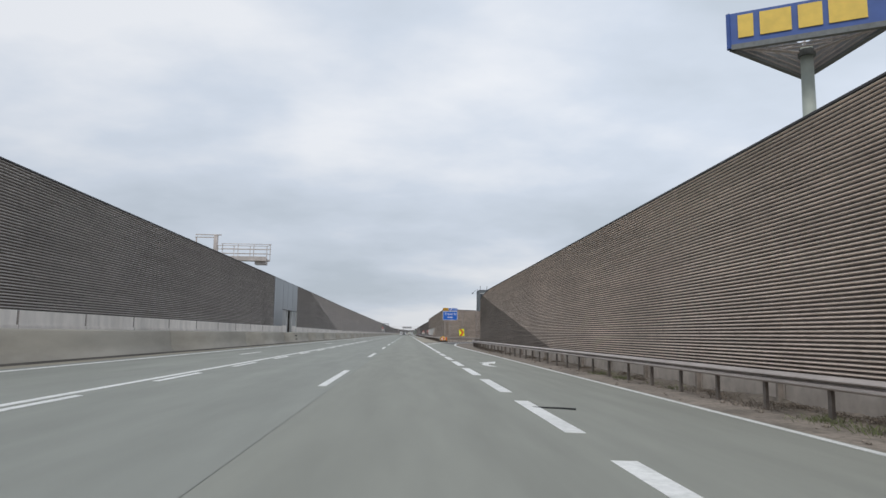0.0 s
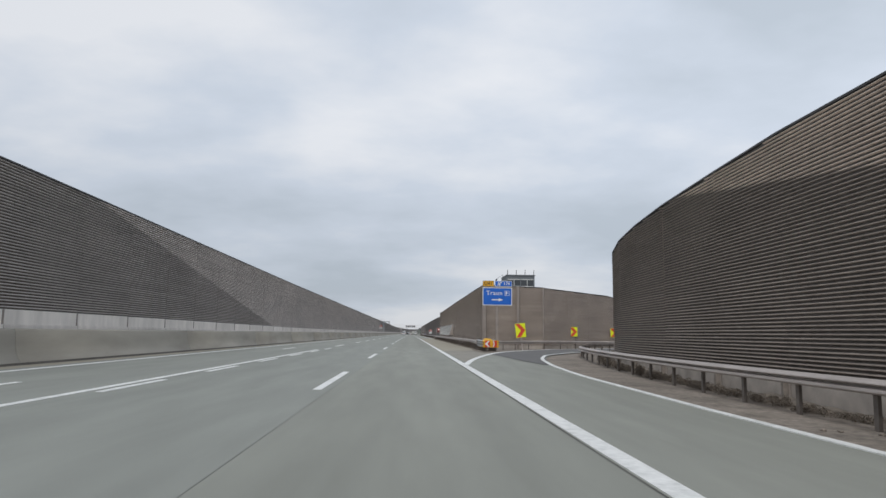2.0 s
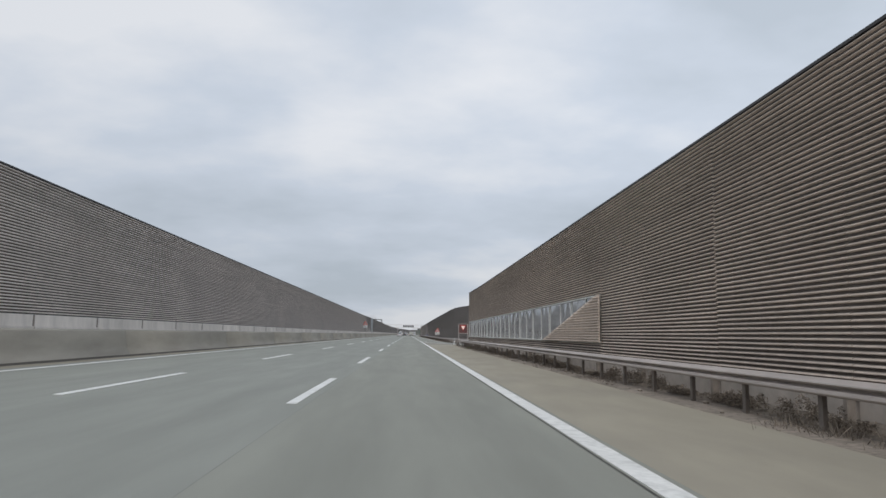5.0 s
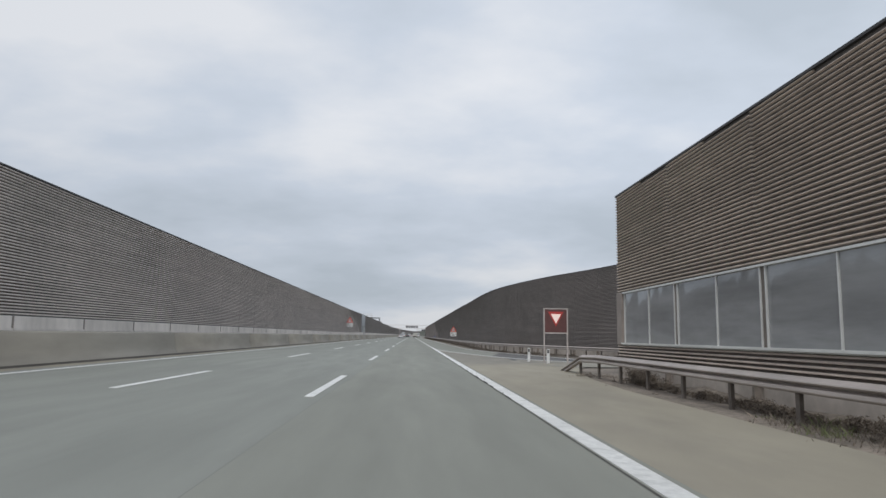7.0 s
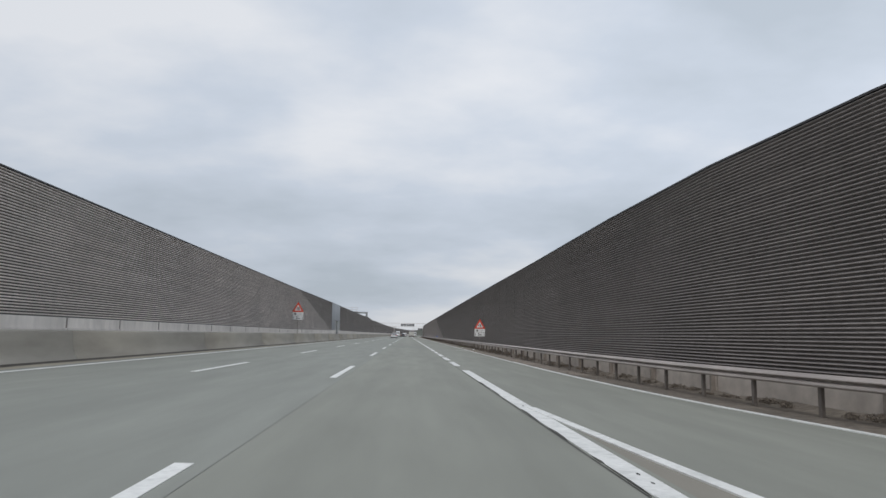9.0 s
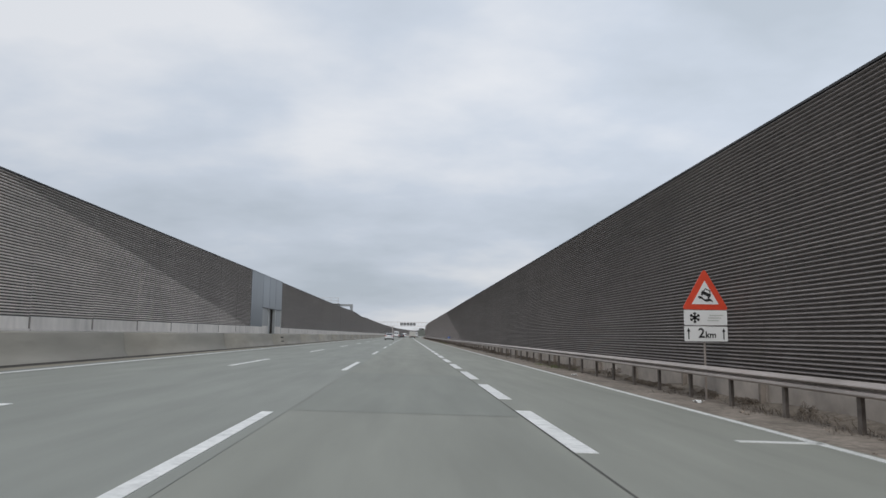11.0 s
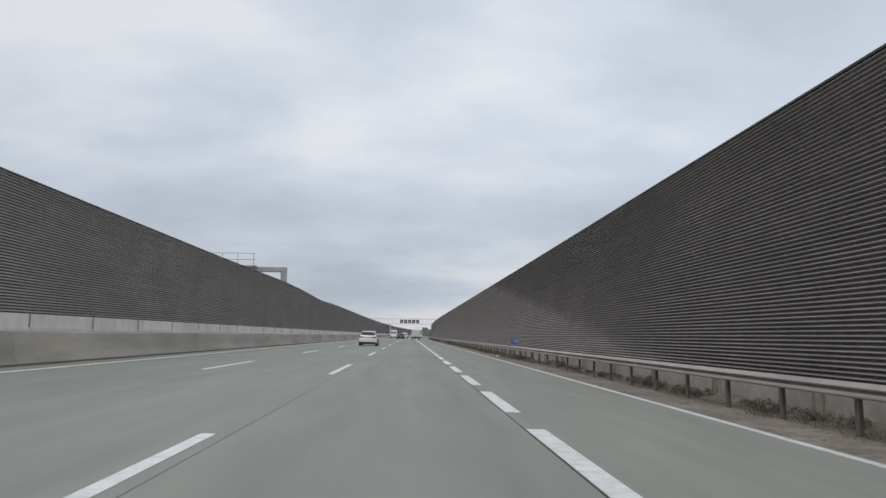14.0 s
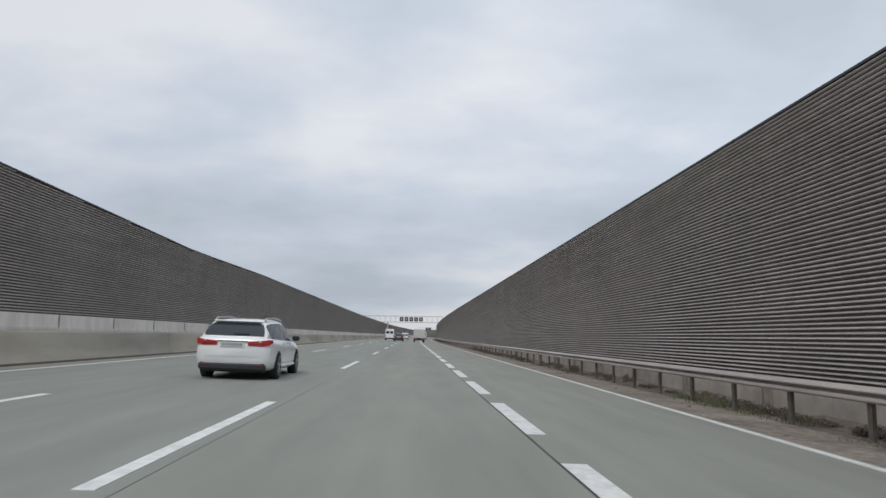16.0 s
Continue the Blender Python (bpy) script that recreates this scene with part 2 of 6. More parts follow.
def weathered_ends(m, color):
    """The paving greys out, patch by patch, towards the exit and the entry."""
    t = m.node_tree
    b = t.nodes["Principled BSDF"]
    src = b.inputs["Base Color"].links[0].from_socket
    geo, sp, nz = t.nodes.new("ShaderNodeNewGeometry"), t.nodes.new("ShaderNodeSeparateXYZ"), t.nodes.new("ShaderNodeTexNoise")
    nz.inputs["Scale"].default_value, nz.inputs["Detail"].default_value = 0.45, 6
    t.links.new(geo.outputs["Position"], sp.inputs[0])
    t.links.new(geo.outputs["Position"], nz.inputs["Vector"])
    y = t.nodes.new("ShaderNodeMath")
    y.operation, y.inputs[1].default_value = "MULTIPLY_ADD", 6.0
    t.links.new(nz.outputs["Fac"], y.inputs[0])
    t.links.new(sp.outputs["Y"], y.inputs[2])
    ramps = []
    for a, z, lo, hi in ((98.5, 104.5, 1.0, 0.0), (203.0, 208.0, 0.0, 1.0)):
        mr = t.nodes.new("ShaderNodeMapRange")
        mr.interpolation_type = "SMOOTHSTEP"
        for key, v in (("From Min", a), ("From Max", z), ("To Min", lo), ("To Max", hi)):
            mr.inputs[key].default_value = v
        t.links.new(y.outputs[0], mr.inputs[0])
        ramps.append(mr.outputs[0])
    ad = t.nodes.new("ShaderNodeMath")
    ad.operation = "ADD"
    t.links.new(ramps[0], ad.inputs[0])
    t.links.new(ramps[1], ad.inputs[1])
    mx, tint = t.nodes.new("ShaderNodeMix"), t.nodes.new("ShaderNodeVectorMath")
    mx.data_type, tint.operation = "RGBA", "MULTIPLY"
    tint.inputs[1].default_value = color
    t.links.new(src, tint.inputs[0])
    t.links.new(ad.outputs[0], mx.inputs["Factor"])
    t.links.new(src, mx.inputs["A"])
    t.links.new(tint.outputs[0], mx.inputs["B"])
    t.links.new(mx.outputs["Result"], b.inputs["Base Color"])


weathered_ends(M_PAVE, (0.76, 0.775, 0.83))
M_GROUND = mat("grassy ground", (0.075, 0.09, 0.045), 0.95, 0, 0.3, 3, 0.8, 30, 0.5, 0.5, (0.11, 0.09, 0.06))
M_LINE = mat("white road paint", (0.74, 0.74, 0.72), 0.6, 0, 0.08, 14, 0.3, 160, 0.6, 4.0, (0.42, 0.43, 0.41), rand=0.06)
M_JOINTDARK = mat("dirty open joint and step shade", (0.075, 0.072, 0.065), 0.9, 0, 0.3, 8)
M_JOINT = mat("joint sealant", (0.205, 0.21, 0.19), 0.8)
# the slats are lighter on one side of long slanting lines, darker on the other
M_SLAT_L = slat_surface("stained slats, median side", (0.47, 0.43, 0.405), [(116.0, 332.0, 7.9, 0.5, 0.62)])
M_SLAT_A = slat_surface("stained slats by the exit", (0.32, 0.27, 0.232), [(-400, 31.5, -7.4, 0.5, 1.3)])
M_SLAT_B = slat_surface("stained slats, window wall", (0.56, 0.475, 0.41), [(-900, -800, 1.0, 1.0, 0.1)])
M_SLAT_R = slat_surface("stained slats by the entry", (0.285, 0.256, 0.242), [(362.0, 1900, -7.9, 7.0, 0.78)])
M_BACK = mat("dark wall core", (0.115, 0.10, 0.09), 0.9, 0, 0.2, 4)
M_CAP = mat("dark metal capping", (0.045, 0.042, 0.042), 0.55, 0.3, 0.1, 6)
M_CONC = mat("precast concrete", (0.78, 0.73, 0.68), 0.85, 0, 0.09, 3, 0.4, 90, 0.3, 0.8, (0.24, 0.23, 0.21), (1, 1, 0.35), rand=0.06)
M_BARRIER = mat("cast concrete barrier", (0.40, 0.37, 0.315), 0.85, 0, 0.10, 2.5, 0.5, 80, 0.42, 0.9, (0.19, 0.17, 0.145), (1, 0.16, 0.7))
M_PLINTH = mat("dirty concrete plinth", (0.46, 0.41, 0.365), 0.9, 0, 0.14, 3, 0.4, 80, 0.45, 0.9, (0.22, 0.19, 0.165), rand=0.07)
M_STEEL = mat("galvanised steel", (0.56, 0.50, 0.47), 0.5, 0.2, 0.15, 3, 0.1, 60, 0.4, 1.3, (0.15, 0.135, 0.12), (1, 0.4, 1))
M_ZINC = mat("bright zinc coating", (0.40, 0.405, 0.41), 0.42, 0.45, 0.15, 3, 0.1, 60, 0.4, 1.5, (0.14, 0.135, 0.13), (1, 0.4, 1))
M_GRIME = mat("wet dark grime", (0.075, 0.066, 0.056), 0.9, 0, 0.3, 6, 0.5, 50)
M_RAIL = mat("weathered guard rail zinc", (0.44, 0.39, 0.362), 0.5, 0.2, 0.12, 3, 0.1, 60, 0.35, 1.3, (0.17, 0.15, 0.135), (1, 0.3, 1))
M_RUST = mat("dull brown steel", (0.20, 0.175, 0.155), 0.7, 0.35, 0.2, 6, 0.2, 60, 0.5, 2, (0.07, 0.055, 0.045))
M_JOINTPOST = mat("dirt-covered steel section", (0.27, 0.235, 0.205), 0.75, 0.2, 0.2, 6, 0.2, 60, 0.5, 2, (0.13, 0.11, 0.09))
M_SILL = mat("pale sill paint", (0.72, 0.72, 0.69), 0.5, 0, 0.08, 4, stain=0.3, stain_scale=2, stain_color=(0.4, 0.39, 0.36))
M_POST = mat("grey painted section steel", (0.33, 0.285, 0.255), 0.65, 0.2, 0.12, 4, stain=0.4, stain_scale=1.5, stain_color=(0.16, 0.14, 0.13))
M_ALU = mat("aluminium profile", (0.70, 0.70, 0.68), 0.45, 0.3, 0.06, 5)
M_BOXRED = mat("dark red sign box", (0.14, 0.06, 0.056), 0.6, 0, 0.1, 6)
M_BARK = mat("weathered timber boards", (0.27, 0.20, 0.15), 0.85, 0, 0.2, 5, rand=0.25)
# pale base and dark streaks stand in for reflections on the panes
M_GLASS = mat("glazing with painted reflections", (0.275, 0.28, 0.285), 0.08, 0.0, 0.25, 1.0, 1.0, 1.0, 0.5, 0.8, (0.11, 0.115, 0.12), (1, 0.25, 1.8), spec=0.9, wave=(1, 1.5, 0.7))
M_PANEL = mat("blue-grey sheet metal", (0.20, 0.225, 0.25), 0.34, 0.2, 0.07, 1.2, 0, 8, 0.3, 0.6, (0.20, 0.205, 0.21), (1, 1, 0.3), rand=0.12)
M_DOORGREY = mat("pale grey panel", (0.36, 0.36, 0.36), 0.6, 0.1, 0.1, 2, 0, 8, 0.35, 0.9, (0.22, 0.22, 0.22), (1, 1, 0.3))
M_DARK = mat("black recess", (0.02, 0.02, 0.022), 0.8, 0, 0.1, 5)
M_BLUE = mat("blue sign sheeting", (0.012, 0.13, 0.56), 0.42, 0, 0.05, 3)
M_WHITE = mat("white sign sheeting", (0.80, 0.80, 0.79), 0.45, 0, 0.04, 4, stain=0.15, stain_scale=2, stain_color=(0.5, 0.5, 0.48))
M_AMBER = mat("amber sign sheeting", (0.70, 0.36, 0.02), 0.45, 0, 0.05, 4)
M_YELLOW = mat("fluorescent yellow sheeting", (0.86, 0.92, 0.02), 0.45, 0, 0.05, 5)
M_RED = mat("red sign sheeting", (0.70, 0.075, 0.035), 0.45, 0, 0.06, 6)
M_BLACK = mat("black print", (0.02, 0.02, 0.02), 0.5)
M_ORANGE = mat("yellow crash cushion plastic", (0.75, 0.42, 0.02), 0.5, 0, 0.12, 4, stain=0.3, stain_scale=2, stain_color=(0.4, 0.24, 0.05))
M_STOREBLUE = mat("blue advertising panel", (0.055, 0.11, 0.34), 0.45, 0, 0.08, 1.0)
M_STOREYEL = mat("yellow advertising panel", (0.80, 0.55, 0.10), 0.45, 0, 0.08, 1.0)
M_TRUSS = mat("grey painted steel", (0.17, 0.18, 0.18), 0.6, 0.3, 0.15, 3)
M_POLE = mat("pale green-grey mast paint", (0.42, 0.45, 0.40), 0.6, 0.1, 0.1, 0.7, stain=0.3, stain_scale=0.6, stain_color=(0.3, 0.31, 0.27))
M_SIGNGLOW = mat("lit white symbol", (0.85, 0.66, 0.6), 0.5, 0, 0, emit=0.35)
M_REDGLOW = mat("lit red edge", (0.42, 0.05, 0.045), 0.5, 0, 0, emit=0.12)
M_CARWHITE = mat("white car paint", (0.88, 0.885, 0.89), 0.22, 0, 0.02, 2, coat=0.6)
M_CARGLASS = mat("dark car glass", (0.03, 0.035, 0.04), 0.06, 0, 0, spec=0.8)
M_TYRE = mat("tyre rubber", (0.025, 0.025, 0.026), 0.85, 0, 0.1, 20)
M_RIM = mat("alloy wheel", (0.40, 0.40, 0.41), 0.35, 0.8, 0.05, 10)
M_TRIM = mat("black plastic trim", (0.03, 0.03, 0.032), 0.55)
M_LAMP = mat("red tail lamp lens", (0.42, 0.03, 0.03), 0.18, 0, 0, coat=0.5)
M_CARLAMPDARK = mat("dark red lens", (0.14, 0.02, 0.02), 0.25)
M_CHROME = mat("satin roof rail", (0.55, 0.56, 0.57), 0.3, 0.8, 0.03, 8)
M_PLATE = mat("number plate", (0.7, 0.7, 0.68), 0.5)
M_CARGREY = mat("dark grey car paint", (0.06, 0.065, 0.07), 0.3, 0.2, 0.02, 2, coat=0.5)
M_TRUCKBOX = mat("pale truck box", (0.55, 0.54, 0.50), 0.5, 0, 0.06, 1, stain=0.3, stain_scale=0.8, stain_color=(0.35, 0.34, 0.31))
M_FARHILL = mat("distant wooded hill", (0.12, 0.125, 0.11), 0.95, 0, 0.25, 0.05)
M_FARTREE = mat("distant bare trees", (0.13, 0.145, 0.15), 0.95, 0, 0.3, 0.3)
M_RENDER = mat("grey rendered facade", (0.16, 0.175, 0.19), 0.8, 0, 0.06, 0.6)
M_GRASS = mat("verge grass", (0.15, 0.17, 0.08), 0.95, 0, 0.3, 12, island=0.4)
M_WEED = mat("dry weeds", (0.165, 0.138, 0.112), 0.95, 0, 0.3, 12, island=0.5)


# ---- mesh helpers ----
def finish(name, bm, material, parent=None, smooth=False):
    me = bpy.data.meshes.new(name)
    bm.normal_update()
    bm.to_mesh(me)
    bm.free()
    for mm in (material if isinstance(material, (list, tuple)) else [material]):
        me.materials.append(mm)
    if smooth:
        for p in me.polygons:
            p.use_smooth = True
    ob = new(name, me)
    if parent is not None:
        ob.parent = parent
    return ob


def part(name, bm, material, parent, label="", smooth=False):
    ob = finish(name, bm, material, parent, smooth)
    if label:
        ob["label"] = label
    return ob


def empty(name, m, label, category, group="", kind=""):
    ob = new(name)
    ob.matrix_world = m
    return tagged(ob, label, category, group, kind)


def box(bm, x0, x1, y0, y1, z0, z1, bevel=0.0):
    vs = [bm.verts.new((x, y, z)) for x in (x0, x1) for y in (y0, y1) for z in (z0, z1)]
    fs = [bm.faces.new([vs[i] for i in q]) for q in ((0, 1, 3, 2), (4, 6, 7, 5), (0, 4, 5, 1), (2, 3, 7, 6), (0, 2, 6, 4), (1, 5, 7, 3))]
    if bevel:
        bmesh.ops.bevel(bm, geom=list({e for f in fs for e in f.edges}), offset=bevel, segments=1, affect="EDGES")
    return bm


def B(*a, bevel=0.0):
    return box(bmesh.new(), *a, bevel=bevel)


def prism(bm, outline, d0, d1, axis="y"):
    """Extrude a closed outline of (a, b) pairs along an axis from d0 to d1."""
    def at(a, b, d):
        return {"y": (a, d, b), "x": (d, a, b), "z": (a, b, d)}[axis]
    lo = [bm.verts.new(at(a, b, d0)) for a, b in outline]
    hi = [bm.verts.new(at(a, b, d1)) for a, b in outline]
    n = len(lo)
    bm.faces.new(lo)
    bm.faces.new(hi[::-1])
    for i in range(n):
        bm.faces.new((lo[i], hi[i], hi[(i + 1) % n], lo[(i + 1) % n]))
    bmesh.ops.recalc_face_normals(bm, faces=bm.faces[:])
    return bm


def tube(bm, a, b, r0, r1=None, n=10):
    """A round bar from a to b."""
    r1 = r0 if r1 is None else r1
    a, b = Vector(a), Vector(b)
    d = (b - a).normalized()
    u = d.orthogonal().normalized()
    w = d.cross(u)
    ra = [bm.verts.new(a + (u * math.cos(k) + w * math.sin(k)) * r0) for k in np.arange(n) * 2 * math.pi / n]
    rb = [bm.verts.new(b + (u * math.cos(k) + w * math.sin(k)) * r1) for k in np.arange(n) * 2 * math.pi / n]
    for i in range(n):
        bm.faces.new((ra[i], ra[(i + 1) % n], rb[(i + 1) % n], rb[i]))
    bm.faces.new(ra[::-1])
    bm.faces.new(rb)
    return bm


def sweep(bm, profile, path, closed=True):
    """Sweep a profile of (across, up) along a path of (x, y, z); across points to the right of the way."""
    rings = []
    for i, p in enumerate(path):
        q0, q1 = path[max(i - 1, 0)], path[min(i + 1, len(path) - 1)]
        d = Vector((q1[0] - q0[0], q1[1] - q0[1], 0)).normalized()
        r = Vector((d.y, -d.x, 0))
        rings.append([bm.verts.new(Vector(p) + r * a + Vector((0, 0, b))) for a, b in profile])
    n = len(profile)
    for a, b in zip(rings, rings[1:]):
        for i in range(n if closed else n - 1):
            bm.faces.new((a[i], a[(i + 1) % n], b[(i + 1) % n], b[i]))
    if closed:
        bm.faces.new(rings[0])
        bm.faces.new(rings[-1][::-1])
    bmesh.ops.recalc_face_normals(bm, faces=bm.faces[:])
    return bm


def text_part(name, words, size, m, material, parent, label="", spacing=1.0):
    """Lettering as a thin mesh, centred on m, facing -y."""
    cu = bpy.data.curves.new("lettering", "FONT")
    cu.offset = size * 0.012
    cu.space_character = spacing
    cu.body, cu.size, cu.extrude, cu.align_x, cu.align_y = words, size, 0.003, "CENTER", "CENTER"
    ob = bpy.data.objects.new("lettering", cu)
    scene.collection.objects.link(ob)
    me = bpy.data.meshes.new_from_object(ob.evaluated_get(bpy.context.evaluated_depsgraph_get()))
    bpy.data.objects.remove(ob)
    me.transform(m @ pose(0, 0, 0, 90, 0, 0))
    me.materials.clear()
    me.materials.append(material)
    o = new(name, me)
    o.parent = parent
    if label:
        o["label"] = label
    return o


def off(y):
    """How far the road has swung to the right at y: straight, then a very wide bend."""
    return 0.0 if y < 490 else (y - 490) ** 2 / 12500.0


def gz(x):
    """Height of the paved surface."""
    return -SLOPE * max(-10.2, min(x, 9.0))


def surf(x, y):
    """Height of the paving right of the main lanes, which lifts between the exit and the entry."""
    if x < 1.99:
        return gz(x)
    b = float(np.interp(y, [62, 85, 200, 235], [0, 1, 1, 0]))
    return gz(x) * (1 - b) + (0.03 * (min(x, 5.0) - 1.99) - 0.05) * b


END = 1000.0


def ys(y0, y1, step):
    n = max(1, round((y1 - y0) / step))
    return [y0 + (y1 - y0) * i / n for i in range(n + 1)]


# ---- ground and carriageway ----
def sheet(name, cols, y_list, material, parent=None, dz=0.0, shift=True):
    """A strip of ground between cols = functions or numbers of x at each y, left to right."""
    bm = bmesh.new()
    rows = []
    for y in y_list:
        r = []
        for c in cols:
            x = c(y) if callable(c) else c
            z = surf(x, y) + dz
            r.append(bm.verts.new((x + (off(y) if shift else 0), y, z)))
        rows.append(r)
    for a, b in zip(rows, rows[1:]):
        for i in range(len(cols) - 1):
            bm.faces.new((a[i], a[i + 1], b[i + 1], b[i]))
    return finish(name, bm, material, parent)


def between(pts):
    xs_, ys_ = [p[0] for p in pts], [p[1] for p in pts]
    return lambda y: float(np.interp(y, ys_, xs_))


bm = bmesh.new()
g = 3000
vs = [bm.verts.new(p) for p in ((-g, -g, -1.2), (g, -g, -1.2), (g, g + 1500, -1.2), (-g, g + 1500, -1.2))]
bm.faces.new(vs)
tagged(finish("ground", bm, M_GROUND), "flat grassy ground reaching to the horizon", "ground", kind="structure")

YR = ys(-40, 365, 15) + ys(365, END, 15)[1:]
road = empty("road", pose(0, 0, 0), "grey concrete motorway carriageway with sealed lengthwise joints", "road", kind="structure")
JOINT = 0.0015
for x0, x1, slab in ((-9.25, -5.612, M_ROAD_B), (-5.608, -1.785, M_ROAD_B), (-1.777, 1.99, M_ROAD)):
    sheet("lane_slab", [x0 + JOINT, x1 - JOINT], YR, slab, road)
for y0, y1 in ((282.5, 292.7), (382.4, 385.8)):
    sheet("repair_patch", [-1.76, 1.58], [y0, (y0 + y1) / 2, y1], M_PATCH, road, 0.003)
sheet("joint_filler", [-9.95, 2.05], YR, M_JOINT, road, -0.004)
sheet("gutter", [-10.0, -9.25], YR, M_SHOULDER, road, -0.002)
tagged(sheet("roadside_ground", [1.98, 3.5, 5.0, 7.2, 9.0, 12, 60], ys(-40, 365, 5), M_GRIT, None, -0.03), "brown gritty verge beside the carriageway", "verge", kind="structure")
tagged(sheet("roadside_ground_far", [1.98, 7.2, 12, 30], ys(365, END, 15), M_GRIT, None, -0.03), "brown gritty verge beside the carriageway", "verge", kind="structure")

GORE_X = [(1.95, 77.6), (2.35, 80.0), (2.7, 82.0), (3.1, 84.1), (3.95, 88.1), (6.3, 95.1), (8.6, 99.5), (11.6, 103.6), (15.5, 107.2), (20.8, 111.7), (36.3, 128.3)]
EXIT_R = [(5.12, -40.0), (5.12, 40.0), (5.05, 58.0), (4.98, 64.0), (4.93, 69.8), (4.98, 71.8), (5.07, 73.7), (5.22, 76.0), (5.47, 78.5), (5.8, 81.2), (6.28, 83.6), (7.14, 87.0), (8.6, 90.2), (10.35, 93.6), (14.15, 98.9), (21.8, 107.4), (37.8, 121.7)]
tagged(sheet("exit_lane", [lambda y: max(1.99, between(GORE_X)(y) - 0.05), lambda y: 0.5 * (max(1.99, between(GORE_X)(y)) + between(EXIT_R)(y)), between(EXIT_R)], ys(-40, 62, 6) + ys(62, 93, 1.5)[1:], M_ROAD, None), "grey concrete exit lane with a smooth surface", "exit lane", kind="structure")


def ribbon(name, left, right, n, material, dz=0.0):
    """A paved ribbon between two polylines."""
    def walkline(pts):
        p = [Vector(q) for q in pts]
        s = [0.0]
        for a, b in zip(p, p[1:]):
            s.append(s[-1] + (b - a).length)
        return [(float(np.interp(k * s[-1] / n, s, [q.x for q in p])), float(np.interp(k * s[-1] / n, s, [q.y for q in p]))) for k in range(n + 1)]
    bm = bmesh.new()
    rows = []
    for (xa, ya), (xb, yb) in zip(walkline(left), walkline(right)):
        rows.append([bm.verts.new((xa + (xb - xa) * k / 4, ya + (yb - ya) * k / 4, surf(xa + (xb - xa) * k / 4, ya + (yb - ya) * k / 4) + dz)) for k in range(5)])
    for a, b in zip(rows, rows[1:]):
        for i in range(4):
            bm.faces.new((a[i], a[i + 1], b[i + 1], b[i]))
    return finish(name, bm, material)


tagged(ribbon("exit_ramp", GORE_X[5:], EXIT_R[11:], 30, M_ROAD, -0.002), "grey concrete exit ramp curving away", "ramp", kind="structure")
tagged(ribbon("exit_ramp_asphalt", [(4.3, 88.9), (5.0, 91.5), (6.4, 95.0), (8.7, 99.3), (11.7, 103.4), (15.6, 107.0), (20.9, 111.5), (36.4, 128.0)], [(4.22, 87.4), (4.43, 81.8), (4.68, 78.6), (4.93, 76.2), (5.4, 78.5), (5.73, 81.2), (6.2, 83.6), (7.08, 87.0), (8.53, 90.2), (10.28, 93.6), (14.08, 98.9), (21.78, 107.4), (37.75, 121.7)], 44, M_RAMP, 0.012), "dark asphalt surface of the exit ramp", "asphalt", kind="structure")
tagged(sheet("gore_paving", [1.99, lambda y: min(3.2, between(GORE_X)(y) - 0.02), lambda y: min(4.99, between(GORE_X)(y) - 0.01), lambda y: between(GORE_X)(y) if y < 94.6 else 5.0], ys(78, 94.5, 1.5) + [94.7, 96.5, 98.2], M_PAVE, None, -0.004), "grey paving in the tip of the exit", "paving", kind="structure")
tagged(sheet("gore_dirt", [lambda y: float(np.interp(y, [91.0, 92.5, 94.3, 96.2, 98.2], [4.5, 4.2, 3.95, 4.05, 4.1])), lambda y: min(4.99, between(GORE_X)(y) - 0.36), lambda y: min(between(GORE_X)(y) - 0.35, 6.5)], ys(91.0, 98.2, 0.8), M_GRIT, None, 0.004), "brown dirt washed up round the crash cushion", "dirt", kind="structure")
SHOULDER_R = lambda y: float(np.interp(y, [94, 97, 100, 190, 197, 203.5, 206.8, 208.9, 211.2, 214.1, 222.2, 227.5, 233], [3.6, 4.0, 4.25, 4.35, 5.2, 8.2, 6.4, 5.6, 5.1, 4.6, 3.4, 2.6, 2.0]))
tagged(sheet("shoulder", [1.99, lambda y: min(3.2, SHOULDER_R(y) - 0.02), lambda y: min(4.99, SHOULDER_R(y) - 0.01), SHOULDER_R], ys(97.2, 202.2, 3.5), M_PAVE, None, 0.0), "tan concrete hard shoulder with dusty stains", "hard shoulder", kind="structure")
tagged(sheet("shoulder_end", [1.99, lambda y: min(3.2, SHOULDER_R(y) - 0.02), lambda y: min(4.99, SHOULDER_R(y) - 0.01), SHOULDER_R], ys(202.2, 233.0, 1.1), M_PAVE, None, 0.0), "grey paving where the shoulder runs out", "hard shoulder", kind="structure")
ENTRY_L = [(9.0, 199.0), (7.9, 203.5), (6.1, 206.8), (5.34, 208.9), (4.78, 211.2), (4.3, 214.1), (3.12, 222.2), (2.38, 227.5), (1.99, 232.5)]
E_WALL = [(15.6, 196.0), (14.2, 203.0), (11.4, 216.5), (9.2, 225.0), (7.35, 239.0), (7.28, 246.0)]
ENTRY_R = [(13.0, 190.0), (10.6, 198.0), (9.3, 205.5), (8.63, 210.2), (7.95, 216.8), (7.02, 225.0), (6.2, 231.5), (5.5, 238.2), (5.15, 246.0), (5.05, 252.0)]
tagged(ribbon("entry_ramp", ENTRY_L, ENTRY_R[:8], 24, M_ROAD, 0.002), "grey entry ramp joining from behind the wall", "ramp", kind="structure")
